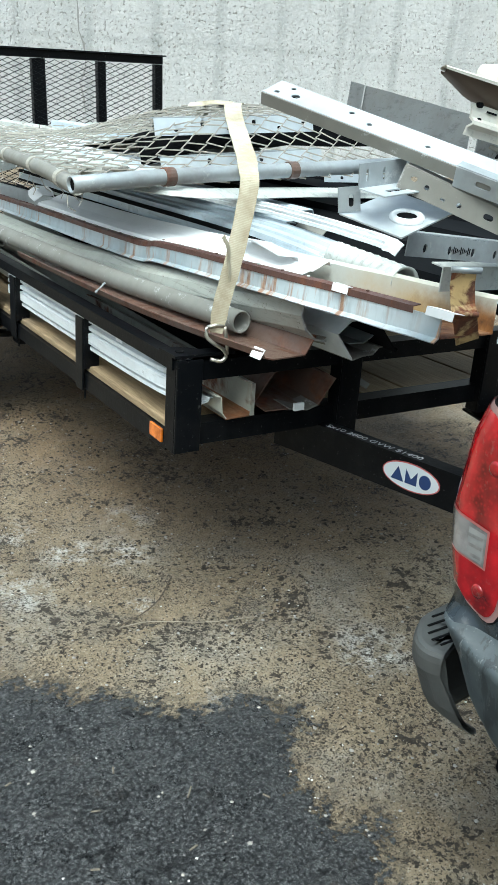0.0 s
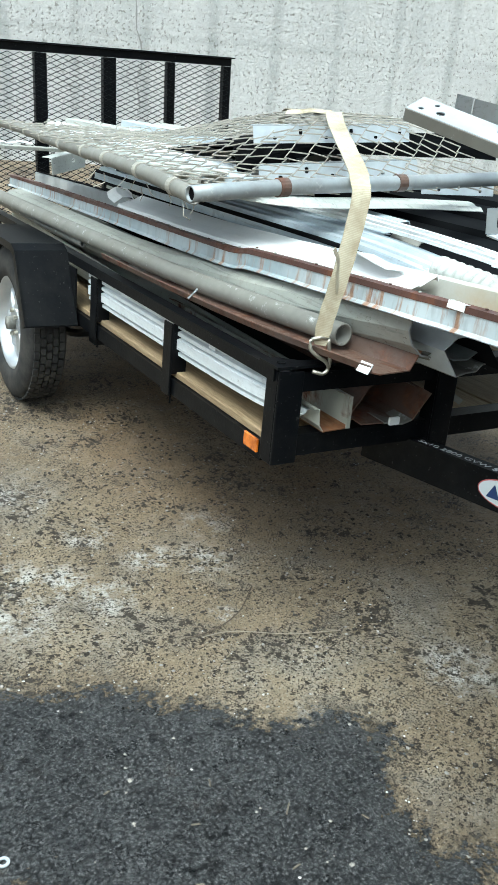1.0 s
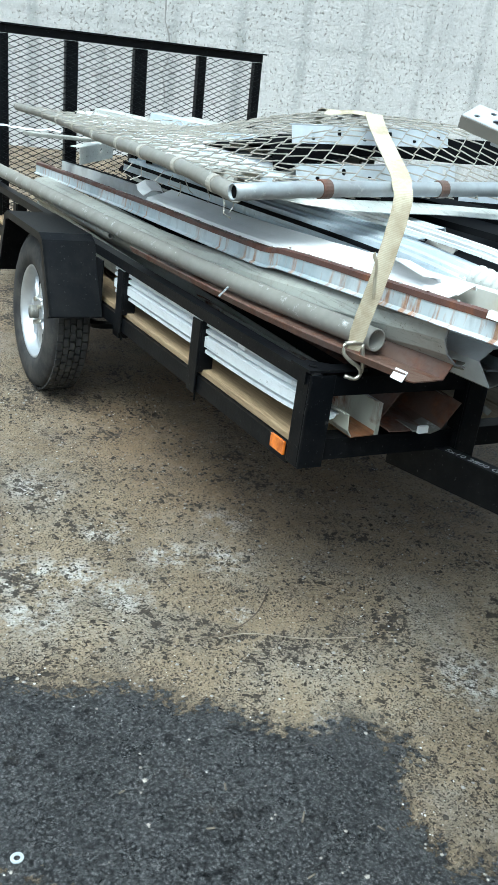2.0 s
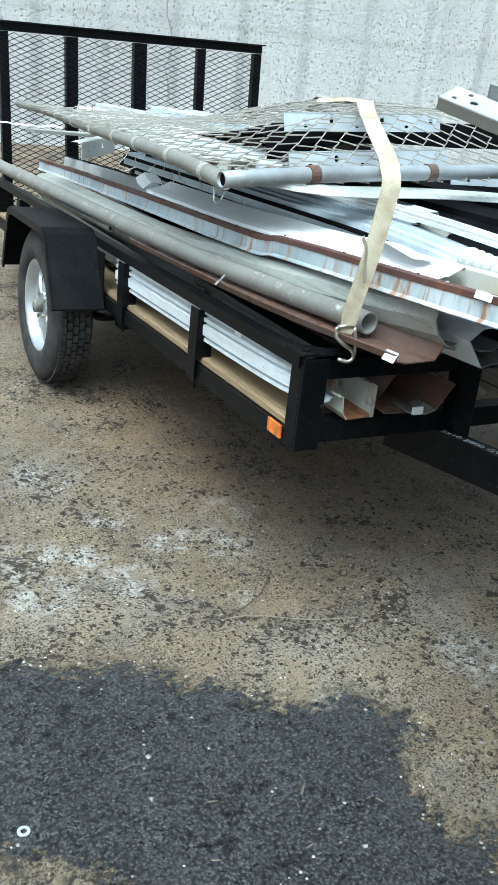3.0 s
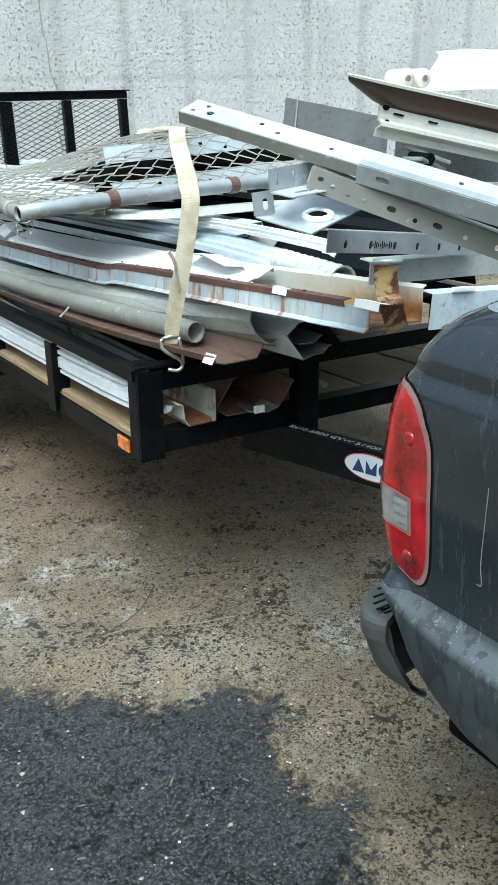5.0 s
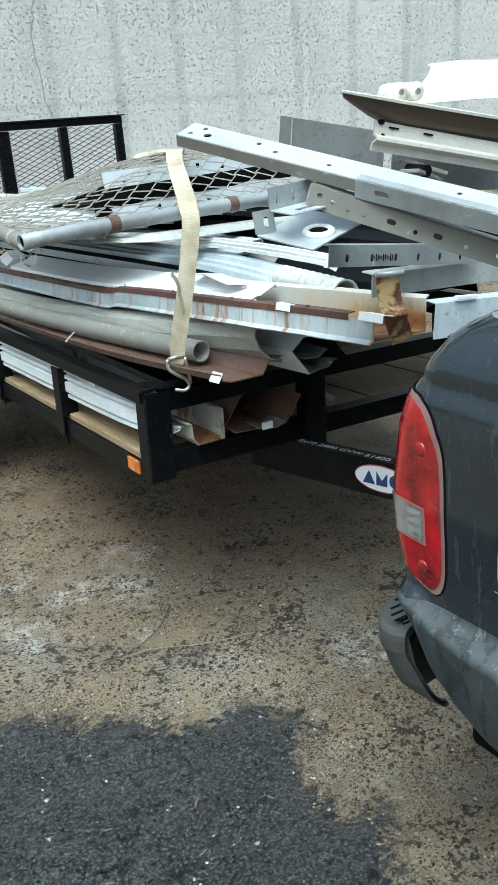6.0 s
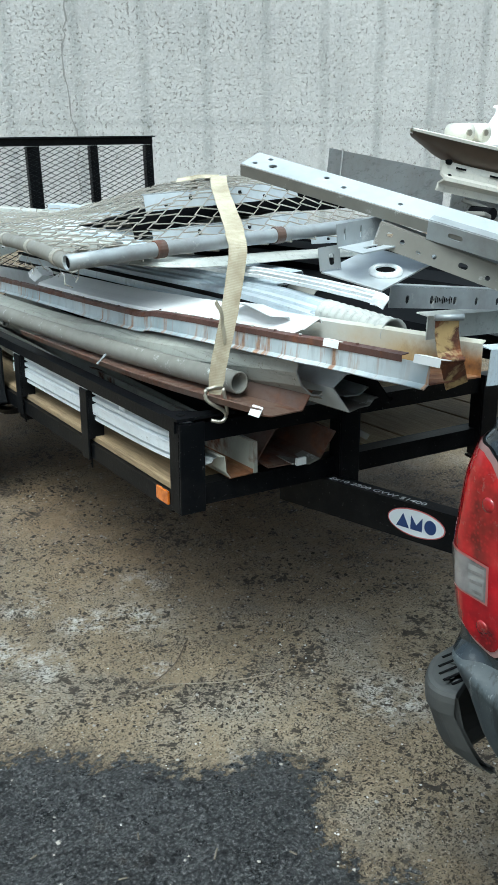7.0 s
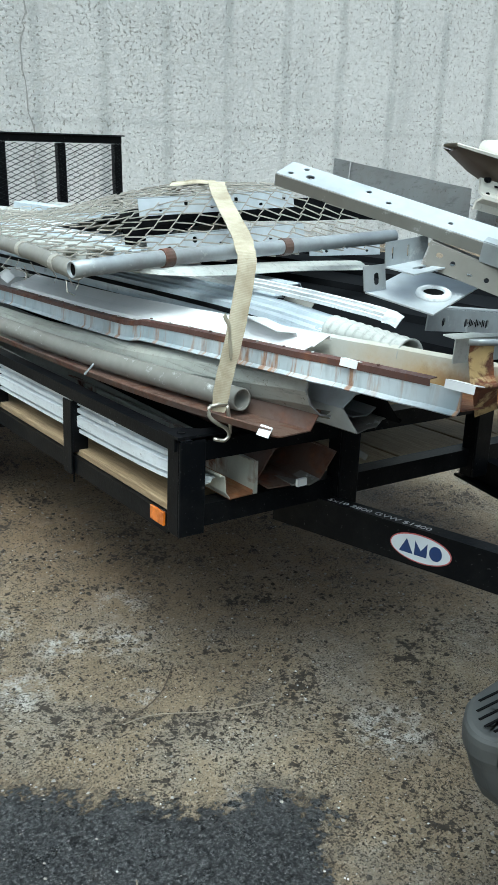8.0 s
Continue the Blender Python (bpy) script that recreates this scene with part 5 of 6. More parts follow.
    bm.faces.new([bm.verts.new(c + (u * math.cos(t) + v * math.sin(t)) * 0.0158 + nrm * 0.0035) for t in (2 * math.pi * k / 24 for k in range(24))])
    part("bore", bm, DARK, th)
    # folded flange beyond the plate
    m4 = axes(R - L + (T - R) * 0.05 + nrm * 0.003, (T - R), nrm)
    w = bmesh.new()
    holed_strip(w, 0.12, 0.035, [(0.03, 0.02, 0.018, 0.003), (0.085, 0.02, 0.018, 0.003)], 0.002, m4 @ pose(0, -0.036, 0.0))
    part("flange", w, GALV_BRIGHT, th)
    m5 = axes(Vector((0, 0, 0)), (0.83, -0.30, 0.1), (0, 0, 1))
    w = bmesh.new()
    holed_strip(w, 0.034, 0.036, [(0.02, 0.016, 0.004, 0.009)], 0.002, m5 @ pose(-0.002, 0.0, 0.001, 90, 0, 0))
    part("ear", w, GALV, th, "upright slotted ear")
    # slotted angle bracket behind
    o = Vector((-0.040, -0.640, 1.137))
    th = thing("angle_bracket", "galvanised slotted angle bracket", "bracket", o, "scrap metal load")
    m6 = axes((0, 0, 0), (0.085, 0.012, 0.006), (0, 0, 1))
    w = bmesh.new()
    holed_strip(w, 0.10, 0.037, [(0.016, 0.02, 0.0025, 0.009), (0.052, 0.02, 0.0025, 0.009)], 0.002, m6 @ pose(0, 0, 0, 90, 0, 0))
    part("upright", w, GALV, th)
    w = bmesh.new()
    holed_strip(w, 0.10, 0.05, [(0.045, 0.02, 0.02, 0.005)], 0.002, m6 @ pose(0, -0.052, -0.004, 6, 0, 0))
    part("foot", w, GALV_BRIGHT, th)
    # punched channels that lie under the fence
    for (x0, y0, z0), (x1, y1, z1), h in (((0.20, 0.52, 1.150), (0.66, 0.455, 1.176), 0.044), ((0.20, 0.475, 1.055), (0.66, 0.40, 1.090), 0.044), ((0.60, 0.30, 1.055), (0.86, 0.30, 1.05), 0.040)):
        a4 = Vector((x0, y0, z0))
        d4 = Vector((x1, y1, z1)) - a4
        th = thing("punched_channel", "pale galvanised channel with punched holes under the fence", "steel channel", a4, "scrap metal load")
        m7 = axes((0, 0, 0), d4, (0, 0, 1))
        w = bmesh.new()
        ln = d4.length
        holed_strip(w, ln, h, [(0.06 + 0.075 * k, h * (0.3 + 0.35 * (k % 2)), 0.006, 0.0085 if k % 2 else 0.004) for k in range(int((ln - 0.06) / 0.075) + 1)], 0.0025, m7 @ pose(0, 0, -h / 2, 78, 0, 0))
        part("face", w, GALV_BRIGHT, th)
        part("flange", box(bmesh.new(), (0, 0.012, h / 2 - 0.001), (ln, 0.032, h / 2 + 0.0015), 0, m7), GALV, th)


def panels_under_fence():
    """Pale panels that show through the fence, fanned along the trailer."""
    rnd = random.Random(17)
    rows = [(0.06, 0.62, 1.040, PALE), (0.10, 0.55, 1.046, PALE), (0.17, 0.48, 1.043, BLUEWHITE), (0.25, 0.60, 1.050, WHITE), (0.20, 0.50, 1.030, GALV_DULL), (0.34, 0.90, 1.045, WHITE), (0.50, 1.15, 1.05, PALE), (0.68, 1.05, 1.06, BLUEWHITE), (0.88, 1.12, 1.05, PALE)]
    for k, (x, y, z, mat) in enumerate(rows):
        th = thing("metal_strip", "pale ribbed metal strip lying under the fence", "metal panel", (x, y, z), "scrap metal load")
        w = 0.026 + 0.012 * rnd.random()
        lean = rnd.uniform(-0.03, 0.10)
        part("sheet", sheet_run([(-w, -0.03), (-w + 0.004, 0.0), (-w * 0.4, 0.003), (-w * 0.3, -0.005), (w * 0.3, -0.004), (w * 0.4, 0.005), (w, 0.004), (w, -0.02)], 0.002, smooth_line([(0, 0, 0), (lean * 0.5, 0.7, -0.006), (lean, 1.75, -0.02)], 8), dent=0.002, seed=k), mat, th)
        part("cut_end", sheet_run([(-w, -0.03), (-w + 0.004, -0.002), (w, 0.002)], 0.003, [Vector((0, -0.012, -0.002)), Vector((0, 0.002, -0.001))]), GALV_DULL, th)


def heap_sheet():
    """Bent near-black sheet under the draped fence, added to paint the shade between the strips."""
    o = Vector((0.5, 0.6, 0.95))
    th = thing("fence_gap_shade_sheet", "near-black bent sheet added as the shade under the chain-link fence", "metal sheet", o, "scrap metal load")
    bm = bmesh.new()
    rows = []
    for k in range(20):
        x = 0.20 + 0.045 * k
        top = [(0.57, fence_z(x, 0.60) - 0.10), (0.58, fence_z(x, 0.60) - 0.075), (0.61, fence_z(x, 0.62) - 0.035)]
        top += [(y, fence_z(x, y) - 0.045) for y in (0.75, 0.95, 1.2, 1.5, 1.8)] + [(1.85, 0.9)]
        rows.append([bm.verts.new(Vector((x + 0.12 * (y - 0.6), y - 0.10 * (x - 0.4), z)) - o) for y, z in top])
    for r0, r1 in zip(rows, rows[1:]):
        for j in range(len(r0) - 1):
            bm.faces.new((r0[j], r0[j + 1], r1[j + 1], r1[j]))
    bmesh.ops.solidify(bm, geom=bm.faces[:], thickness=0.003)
    part("sheet", bm, SHEET_AND_GAP_DARK, th)


def grey_sheet():
    a, b = Vector((0.578, 0.195, 1.288)), Vector((0.425, -0.385, 1.238))
    th = thing("zinc_sheet", "flat grey zinc sheet standing on edge in the load", "metal sheet", a, "scrap metal load")
    bm = bmesh.new()
    d = b - a
    dn = Vector((-0.035, -0.03, -0.10))
    n = 10
    top = [bm.verts.new(d * (k / n) + Vector((0, 0, 0.0005 * math.sin(k * 2.1)))) for k in range(n + 1)]
    low = [bm.verts.new(d * (k / n) + dn) for k in range(n + 1)]
    for k in range(n):
        bm.faces.new((top[k], top[k + 1], low[k + 1], low[k]))
    bmesh.ops.solidify(bm, geom=bm.faces[:], thickness=0.003)
    part("sheet", bm, GREYSHEET, th)
    part("fold", sheet_run([(0, 0), (0.002, -0.004)], 0.002, [d * 0.16 + Vector((-0.003, 0.002, 0.0)), d * 0.16 + dn * 0.98 + Vector((-0.003, 0.002, 0))], (1, 0.3, 0)), GREYSHEET, th)


def tub_and_rollers():
    # long trough: white top, dark underside, running off behind the truck
    o = Vector((0.176, -0.53, 1.309))
    th = thing("curved_trough", "long white-topped trough with dark brown curved underside", "metal trough", o, "scrap metal load")
    d = Vector((0.60, -0.05, -0.102))
    pts = [d * (k / 10) for k in range(11)]

    def strip(section):
        b = bmesh.new()
        rows = []
        for k, p in enumerate(pts):
            q = min(1.0, 0.05 + (k / 10) * 5.0) ** 0.6
            skew = 1.0 - k / 10
            rows.append([b.verts.new(p + Vector((0.85 * (y + 0.03) * skew, y, z * q if z < 0 else z))) for y, z in section])
        for r0, r1 in zip(rows, rows[1:]):
            for j in range(len(section) - 1):
                b.faces.new((r0[j], r0[j + 1], r1[j + 1], r1[j]))
        return b

    part("underside", strip([(-0.03, -0.001), (-0.026, -0.014), (-0.012, -0.032), (0.02, -0.042), (0.06, -0.042), (0.09, -0.02), (0.10, -0.001)]), BROWNPAINT, th, "dark brown painted underside", True)
    part("rim", strip([(-0.033, -0.002), (-0.034, 0.003), (-0.026, 0.005), (0.10, 0.006), (0.10, 0.001)]), CREAM, th, "white rim")
    # gutter beam under it
    o2 = Vector((0.262, -0.545, 1.262))
    th = thing("gutter_beam", "cream ribbed gutter beam under the trough", "metal rail", o2, "scrap metal load")
    d2 = Vector((0.50, -0.04, -0.097))
    part("sheet", sheet_run([(-0.004, 0.0), (0.0, -0.012), (0.001, -0.022), (0.012, -0.028), (0.012, -0.034), (-0.001, -0.040), (-0.003, -0.052)], -0.004, [d2 * (k / 6) for k in range(7)]), CREAM, th)
    for k in (0, 1):
        part("bolt", sweep(bmesh.new(), circle(0.0045, 8), [Vector((0.012, -0.006, -0.004 - 0.024 * k)), Vector((0.012, 0.004, -0.004 - 0.024 * k))]), SHEET_AND_GAP_DARK, th)
    for x in (0.03, 0.11):
        part("slit", box(bmesh.new(), (x, -0.0035, -0.010), (x + 0.022, -0.0015, -0.007), 0, axes((0, 0, 0), d2)), SHEET_AND_GAP_DARK, th)
    # two rollers
    for x in (0.350, 0.391):
        th = thing("roller", "small cream plastic roller on a bolt", "roller", (x, -0.50, 1.307), "rollers")
        bm = bmesh.new()
        sweep(bm, circle(0.017, 20), [Vector((0, -0.014, 0)), Vector((0, -0.011, 0)), Vector((0, 0.03, 0))])
        part("wheel", bm, CREAM, th, "", True)
        part("bolt", sweep(bmesh.new(), circle(0.006, 8), [Vector((0, -0.018, 0)), Vector((0, -0.0142, 0))]), STEEL, th)
        part("fork", box(bmesh.new(), (-0.014, 0.0, -0.028), (0.014, 0.024, -0.018), 0.002), CREAM, th)
    # big white curved panel behind
    o3 = Vector((0.44, -0.50, 1.285))
    th = thing("curved_white_sheeting", "large bright white curved panel lying on top of the load", "metal panel", o3, "scrap metal load")
    big = sheet_run([(0.0, 0.0), (-0.006, 0.025), (-0.014, 0.045), (-0.024, 0.062), (-0.040, 0.073), (-0.055, 0.076)], 0.003, [Vector((-0.03, 0.04, 0)), Vector((0.15, 0.02, 0.004)), Vector((0.36, 0.0, 0.0))])
    for v in big.verts:
        if v.co.x < 0.1:
            v.co.x += 1.5 * v.co.z
    part("sheet", big, WHITE, th)
    # small caster mechanism and steel offcuts between the beams
    th = thing("latch_mechanism", "greasy dark steel latch among the beams", "hardware", (0.365, -0.56, 1.165), "scrap metal load")
    part("plate", boxed((-0.06, -0.02, -0.012), (0.05, 0.02, -0.004), 0.002, pose(0, 0, 0, 0, 14, 20)), GALV_DULL, th)
    part("barrel", sweep(bmesh.new(), circle(0.011, 14), [Vector((-0.02, -0.03, 0.004)), Vector((-0.02, 0.02, 0.006))]), SHEET_AND_GAP_DARK, th)
    part("arm", boxed((-0.07, -0.006, 0.0), (0.03, 0.006, 0.008), 0.002, pose(0.02, 0.0, 0.0, 0, 20, -25)), GALV_DULL, th)
    th = thing("blue_grey_sheeting", "pale blue-grey panel under the gutter beam", "metal panel", (0.43, -0.45, 1.15), "scrap metal load")
    part("sheet", sheet_run([(0.0, -0.05), (0.0, 0.03), (-0.05, 0.036)], 0.003, [Vector((0.0, 0.05, 0.025)), Vector((0.15, 0.045, 0.01)), Vector((0.4, 0.04, -0.01))]), GREYSHEET, th)
    th = thing("pale_channel", "pale channel beyond the rusted one", "steel channel", (0.37, -0.50, 0.93), "scrap metal load")
    part("sheet", sheet_run([(0.0, -0.07), (0.0, 0.0), (-0.03, 0.004)], 0.003, [Vector((0, -0.09, -0.008)), Vector((0.4, -0.08, -0.04))]), BLUEWHITE, th)
    part("tags", boxed((0.05, -0.096, -0.004), (0.11, -0.088, 0.004), 0.001, pose(0, 0, 0, 0, 5, 0)), WHITETAG, th, "white paper tags")
    th = thing("upper_channel", "dull grey channel standing behind the bracket", "steel channel", (0.33, -0.42, 0.985), "scrap metal load")
    part("sheet", sheet_run([(0.0, -0.045), (0.0, 0.0), (-0.03, 0.004)], 0.003, [Vector((-0.05, -0.09, -0.002)), Vector((0.4, -0.06, -0.03))]), PALE, th)


def fence_z(x, y):
    """Height of the sagging fence over the heap."""
    hump = math.exp(-(((min(x, 0.52) - 0.52) / 0.42) ** 2 + ((y - 0.62) / 0.60) ** 2))
    edge = max(0.0, min(1.0, y / 0.4))
    return 1.062 + 0.150 * hump * (0.25 + 0.75 * edge) + 0.008 * noise.noise((x * 4, y * 4, 1)) - 0.01 * max(0, y - 1.2)


def chain_link_panel():
    o = Vector((-0.22, 0.0, 1.06))
    th = thing("chain_link_panel", "bent chain-link fence panel with galvanised pipe frame lying over the load", "fence panel", o)
    # pipe along the trailer, and the front pipe
    long_pts = [(-0.205, 0.03, 1.062), (-0.165, 0.42, 1.068), (-0.09, 1.22, 1.053), (-0.02, 2.0, 1.045), (0.05, 2.7, 1.02)]
    part("side_pipe", tube(bmesh.new(), [p - o for p in smooth_line(long_pts, 18)], 0.0172, 16, 0.003), GALV_DULL, th, "dull galvanised pipe", True)
    front = [(-0.235, -0.012, 1.072), (0.0, 0.02, 1.083), (0.32, 0.05, 1.092), (0.68, 0.07, 1.105)]
    part("front_pipe", tube(bmesh.new(), [p - o for p in smooth_line(front, 12)], 0.0165, 18, 0.003), GALV, th, "galvanised pipe with open end", True)
    # near-black plug near the open end paints the shade inside the pipe
    part("bore", sweep(bmesh.new(), circle(0.0134, 16), [Vector((-0.010, -0.001, 0.0125)), Vector((0.0, 0.0, 0.013))]), DARK, th)

    def band(c, d, r):
        bm = bmesh.new()
        d = Vector(d).normalized()
        tube(bm, [Vector(c) - o - d * 0.012, Vector(c) - o - d * 0.006, Vector(c) - o + d * 0.006, Vector(c) - o + d * 0.012], r, 16, 0.003)
        return bm

    for c, d in (((-0.012, 0.0185, 1.0825), (1, 0.1, 0.04)), ((0.318, 0.05, 1.092), (1, 0.08, 0.03))):
        part("clamp_band", band(c, d, 0.0195), RUST, th, "rusty clamp band")
    for k in range(8):
        y = 0.15 + 0.26 * k
        q = smooth_line(long_pts, 60)
        i = min(range(60), key=lambda j: abs(q[j].y - y))
        part("tie_wire", band(q[i], (0.1, 1, 0), 0.0192), WIRE, th)
    # woven wires: each zigzags along the length and hooks its neighbours
    bm = bmesh.new()
    pitch, step = 0.034, 0.034
    x0, x1 = -0.20, 0.70
    n_w = int((x1 - x0) / pitch)
    rnd = random.Random(5)
    for w in range(n_w):
        pts = []
        ylen = 2.2 - 0.55 * (w / n_w)
        for k in range(int(ylen / step)):
            y = 0.04 + k * step
            lean = 0.085 * (y / 1.2) + 0.012 * math.sin(y * 3 + 0.4)
            right = (k + w) % 2
            x = x0 + w * pitch + (pitch * 1.05 if right else -pitch * 0.05) + lean + 0.004 * noise.noise((w * 0.5, y * 4, 2))
            z = fence_z(x, y) + (0.003 if (k % 4 < 2) == (w % 2 == 0) else -0.002)
            if x < 0.05 and y < 0.12:
                z = min(z, 1.075)
            pts.append(Vector((x, y, z)) - o)
        tube(bm, pts, 0.0018, 5)
    tagged(part("mesh_wire", bm, WIRE, th, "rusty-grey woven chain-link wire"), kind="stuff")
    # gathered far edge: twisted ends
    bm = bmesh.new()
    for k in range(40):
        x = 0.0 + k * 0.022
        y = 2.12 - 0.5 * (k / 40)
        b = Vector((x + 0.15, y, fence_z(x, y) - 0.004)) - o
        tube(bm, [b, b + Vector((rnd.uniform(-0.015, 0.015), 0.02, rnd.uniform(0.0, 0.018))), b + Vector((rnd.uniform(-0.03, 0.03), 0.045, rnd.uniform(-0.01, 0.02)))], 0.0021, 4)
    tagged(part("wire_ends", bm, WIRE, th), kind="stuff")
    # loose hanging ties below the corner
    bm = bmesh.new()
    for k in range(10):
        c = Vector((-0.20 + rnd.uniform(-0.02, 0.05), 0.05 + 0.06 * k, 1.045)) - o
        tube(bm, [c, c + Vector((rnd.uniform(-0.03, 0.02), rnd.uniform(-0.02, 0.02), -0.022)), c + Vector((rnd.uniform(-0.03, 0.04), rnd.uniform(-0.03, 0.03), -0.032))], 0.0012, 4)
    tagged(part("loose_wire", bm, WIRE, th), kind="stuff")


def ratchet_strap():
    o = Vector((0.1, -0.03, 0.72))
    th = thing("tie_down_strap", "frayed yellow webbing strap over the load hooked to the rail", "strap")
    line = [(0.081, -0.045, 0.758), (0.094, -0.043, 0.825), (0.124, -0.040, 0.93), (0.162, -0.021, 1.062), (0.172, 0.005, 1.101), (0.194, 0.050, 1.121), (0.308, 0.296, 1.185), (0.382, 0.432, 1.215), (0.434, 0.512, 1.215), (0.56, 0.85, 1.202), (0.72, 1.2, 1.185), (1.0, 1.7, 1.05), (1.4, 2.3, 0.75)]
    pts = smooth_line(line, 90)
    bm = bmesh.new()
    uv = bm.loops.layers.uv.new("UVMap")
    rows, run = [], 0.0
    for k, p in enumerate(pts):
        t = (pts[min(k + 1, 89)] - pts[max(k - 1, 0)]).normalized()
        wd = Vector((0.93, -0.36, 0.0))
        wd = (wd - t * wd.dot(t)).normalized()
        nn = t.cross(wd)
        if k:
            run += (p - pts[k - 1]).length
        hw = (0.0175 + 0.0045 * min(1, k / 34)) * (1 - 0.2 * max(0, 1 - k / 4)) + 0.0004 * math.sin(k * 1.7)
        rows.append(([bm.verts.new(p + wd * (hw * s) + nn * o2) for s, o2 in ((-1, 0), (0, 0.001), (1, 0), (1, -0.0025), (0, -0.002), (-1, -0.0025))], run))
    for (r0, u0), (r1, u1) in zip(rows, rows[1:]):
        for j in range(6):
            f = bm.faces.new((r0[j], r0[(j + 1) % 6], r1[(j + 1) % 6], r1[j]))
            for lp, (uu, vv) in zip(f.loops, ((u0, j), (u0, j + 1), (u1, j + 1), (u1, j))):
                lp[uv].uv = (uu, vv * 0.02)
    part("webbing", bm, WEBBING, th, "frayed yellow polyester webbing")
    def tail(points, w, label):
        bm = sheet_run([(-w, 0.0), (-w * 0.3, 0.0012), (w * 0.4, -0.0008), (w, 0.0006)], 0.0018, smooth_line(points, 9), (0.3, -0.9, 0.3), dent=0.0012, seed=4)
        part("frayed_tail", bm, WEBBING, th, label)

    tail([(0.112, -0.045, 0.872), (0.102, -0.051, 0.915), (0.092, -0.059, 0.950), (0.078, -0.063, 0.972)], 0.0055, "frayed strip torn from the webbing edge")
    tail([(0.416, 0.492, 1.216), (0.392, 0.527, 1.217), (0.366, 0.567, 1.212), (0.344, 0.602, 1.206)], 0.007, "frayed loose end on the mesh")
    # wire hook
    hook = smooth_line([(0.060, -0.042, 0.772), (0.058, -0.044, 0.752), (0.072, -0.052, 0.736), (0.094, -0.056, 0.722), (0.103, -0.056, 0.706), (0.092, -0.054, 0.694), (0.070, -0.044, 0.698)], 20)
    part("hook", tube(bmesh.new(), hook, 0.0045, 10), STEEL, th, "plated wire hook", True)
    hook2 = smooth_line([(0.100, -0.050, 0.772), (0.102, -0.054, 0.748), (0.105, -0.056, 0.725), (0.104, -0.056, 0.708)], 10)
    part("hook", tube(bmesh.new(), hook2, 0.0045, 10), STEEL, th, "", True)
    part("hook", tube(bmesh.new(), [(0.060, -0.042, 0.772), (0.080, -0.046, 0.775), (0.100, -0.050, 0.772)], 0.0045, 10), STEEL, th, "", True)


siding_panel()
channel_run()
white_sheet()
ribbed_panel()
olive_panel()
big, line = pipe_run("steel_pipe", "long grey steel pipe with an open end resting on the rail", [(0.168, -0.01, 0.765), (0.105, 0.6, 0.748), (0.03, 1.33, 0.75), (-0.055, 2.35, 0.758), (-0.07, 2.6, 0.76)], 0.0265, GALV_DULL)
th2, line2 = pipe_run("thin_pipe", "thin grey conduit beside the rail", [(0.03, 1.35, 0.715), (-0.005, 2.0, 0.72), (-0.03, 2.9, 0.725)], 0.012, GALV_DULL)
part("bore", sweep(bmesh.new(), circle(0.0224, 18), [line[1] * 0.45, line[1] * 0.5]), RUST, big, "dark rusted inside")
brown_angle()
low_pieces()
inner_stack()
rail_and_panels()
corrugated_duct()
rusty_bracket()
perforated_pieces()
grey_sheet()
panels_under_fence()
tub_and_rollers()
heap_sheet()
chain_link_panel()
ratchet_strap()


def far_pieces():
    th = thing("punched_box", "pale punched steel box channel at the far end of the load", "steel channel", (0.30, 2.55, 0.80), "scrap metal load")
    m = axes((0, 0, 0), (0.35, 0.30, 0.03), (0, 0, 1))
    w = bmesh.new()
    holed_strip(w, 0.30, 0.075, [(0.02, 0.05, 0.004, 0.004), (0.06, 0.03, 0.004, 0.004), (0.19, 0.045, 0.012, 0.012), (0.25, 0.03, 0.004, 0.004)], 0.003, m @ pose(0, 0, 0, 90, 0, 0))
    part("face", w, PALE, th)
    part("flange", box(bmesh.new(), (0, 0, 0.0755), (0.30, 0.05, 0.078), 0, m), PALE, th)
    th = thing("flat_bar", "weathered flat board across the far end of the load", "board", (0.22, 2.75, 0.90), "scrap metal load")
    part("board", boxed((-0.12, -0.03, -0.008), (0.55, 0.05, 0.008), 0.003, pose(0, 0, 0, 0, 3, 20)), OLIVE, th)
    th = thing("crumpled_foil", "torn white plastic scrap at the far end", "scrap", (0.16, 2.80, 0.92), "scrap metal load")
    rnd = random.Random(21)
    pts = [(-0.28 + 0.05 * k, rnd.uniform(-0.02, 0.02), rnd.uniform(-0.008, 0.012)) for k in range(9)]
    part("strip", sheet_run([(-0.012, 0), (0.004, 0.006), (0.014, 0.0)], 0.002, smooth_line(pts, 20), dent=0.004, seed=3), WHITE, th)


far_pieces()


# ---- pickup truck ----
def along(table, v):
    """Value at v of a table of (key, value) rows, smoothly between them."""
    return float(np.interp(v, [a for a, _ in table], [b for _, b in table]))


# outward swell of the bed side by height, and where the rear corner begins
SWELL = [(0.40, -0.060), (0.44, -0.035), (0.50, -0.008), (0.56, 0.012), (0.61, 0.024), (0.628, 0.029), (0.636, 0.027), (0.641, 0.019), (0.648, 0.004), (0.656, 0.0), (0.70, -0.002), (0.80, 0.004), (0.90, 0.002), (0.935, -0.005), (0.952, -0.014), (0.960, -0.016), (0.967, -0.013), (0.985, -0.020), (1.005, -0.036), (1.020, -0.062), (1.027, -0.100), (1.026, -0.150)]
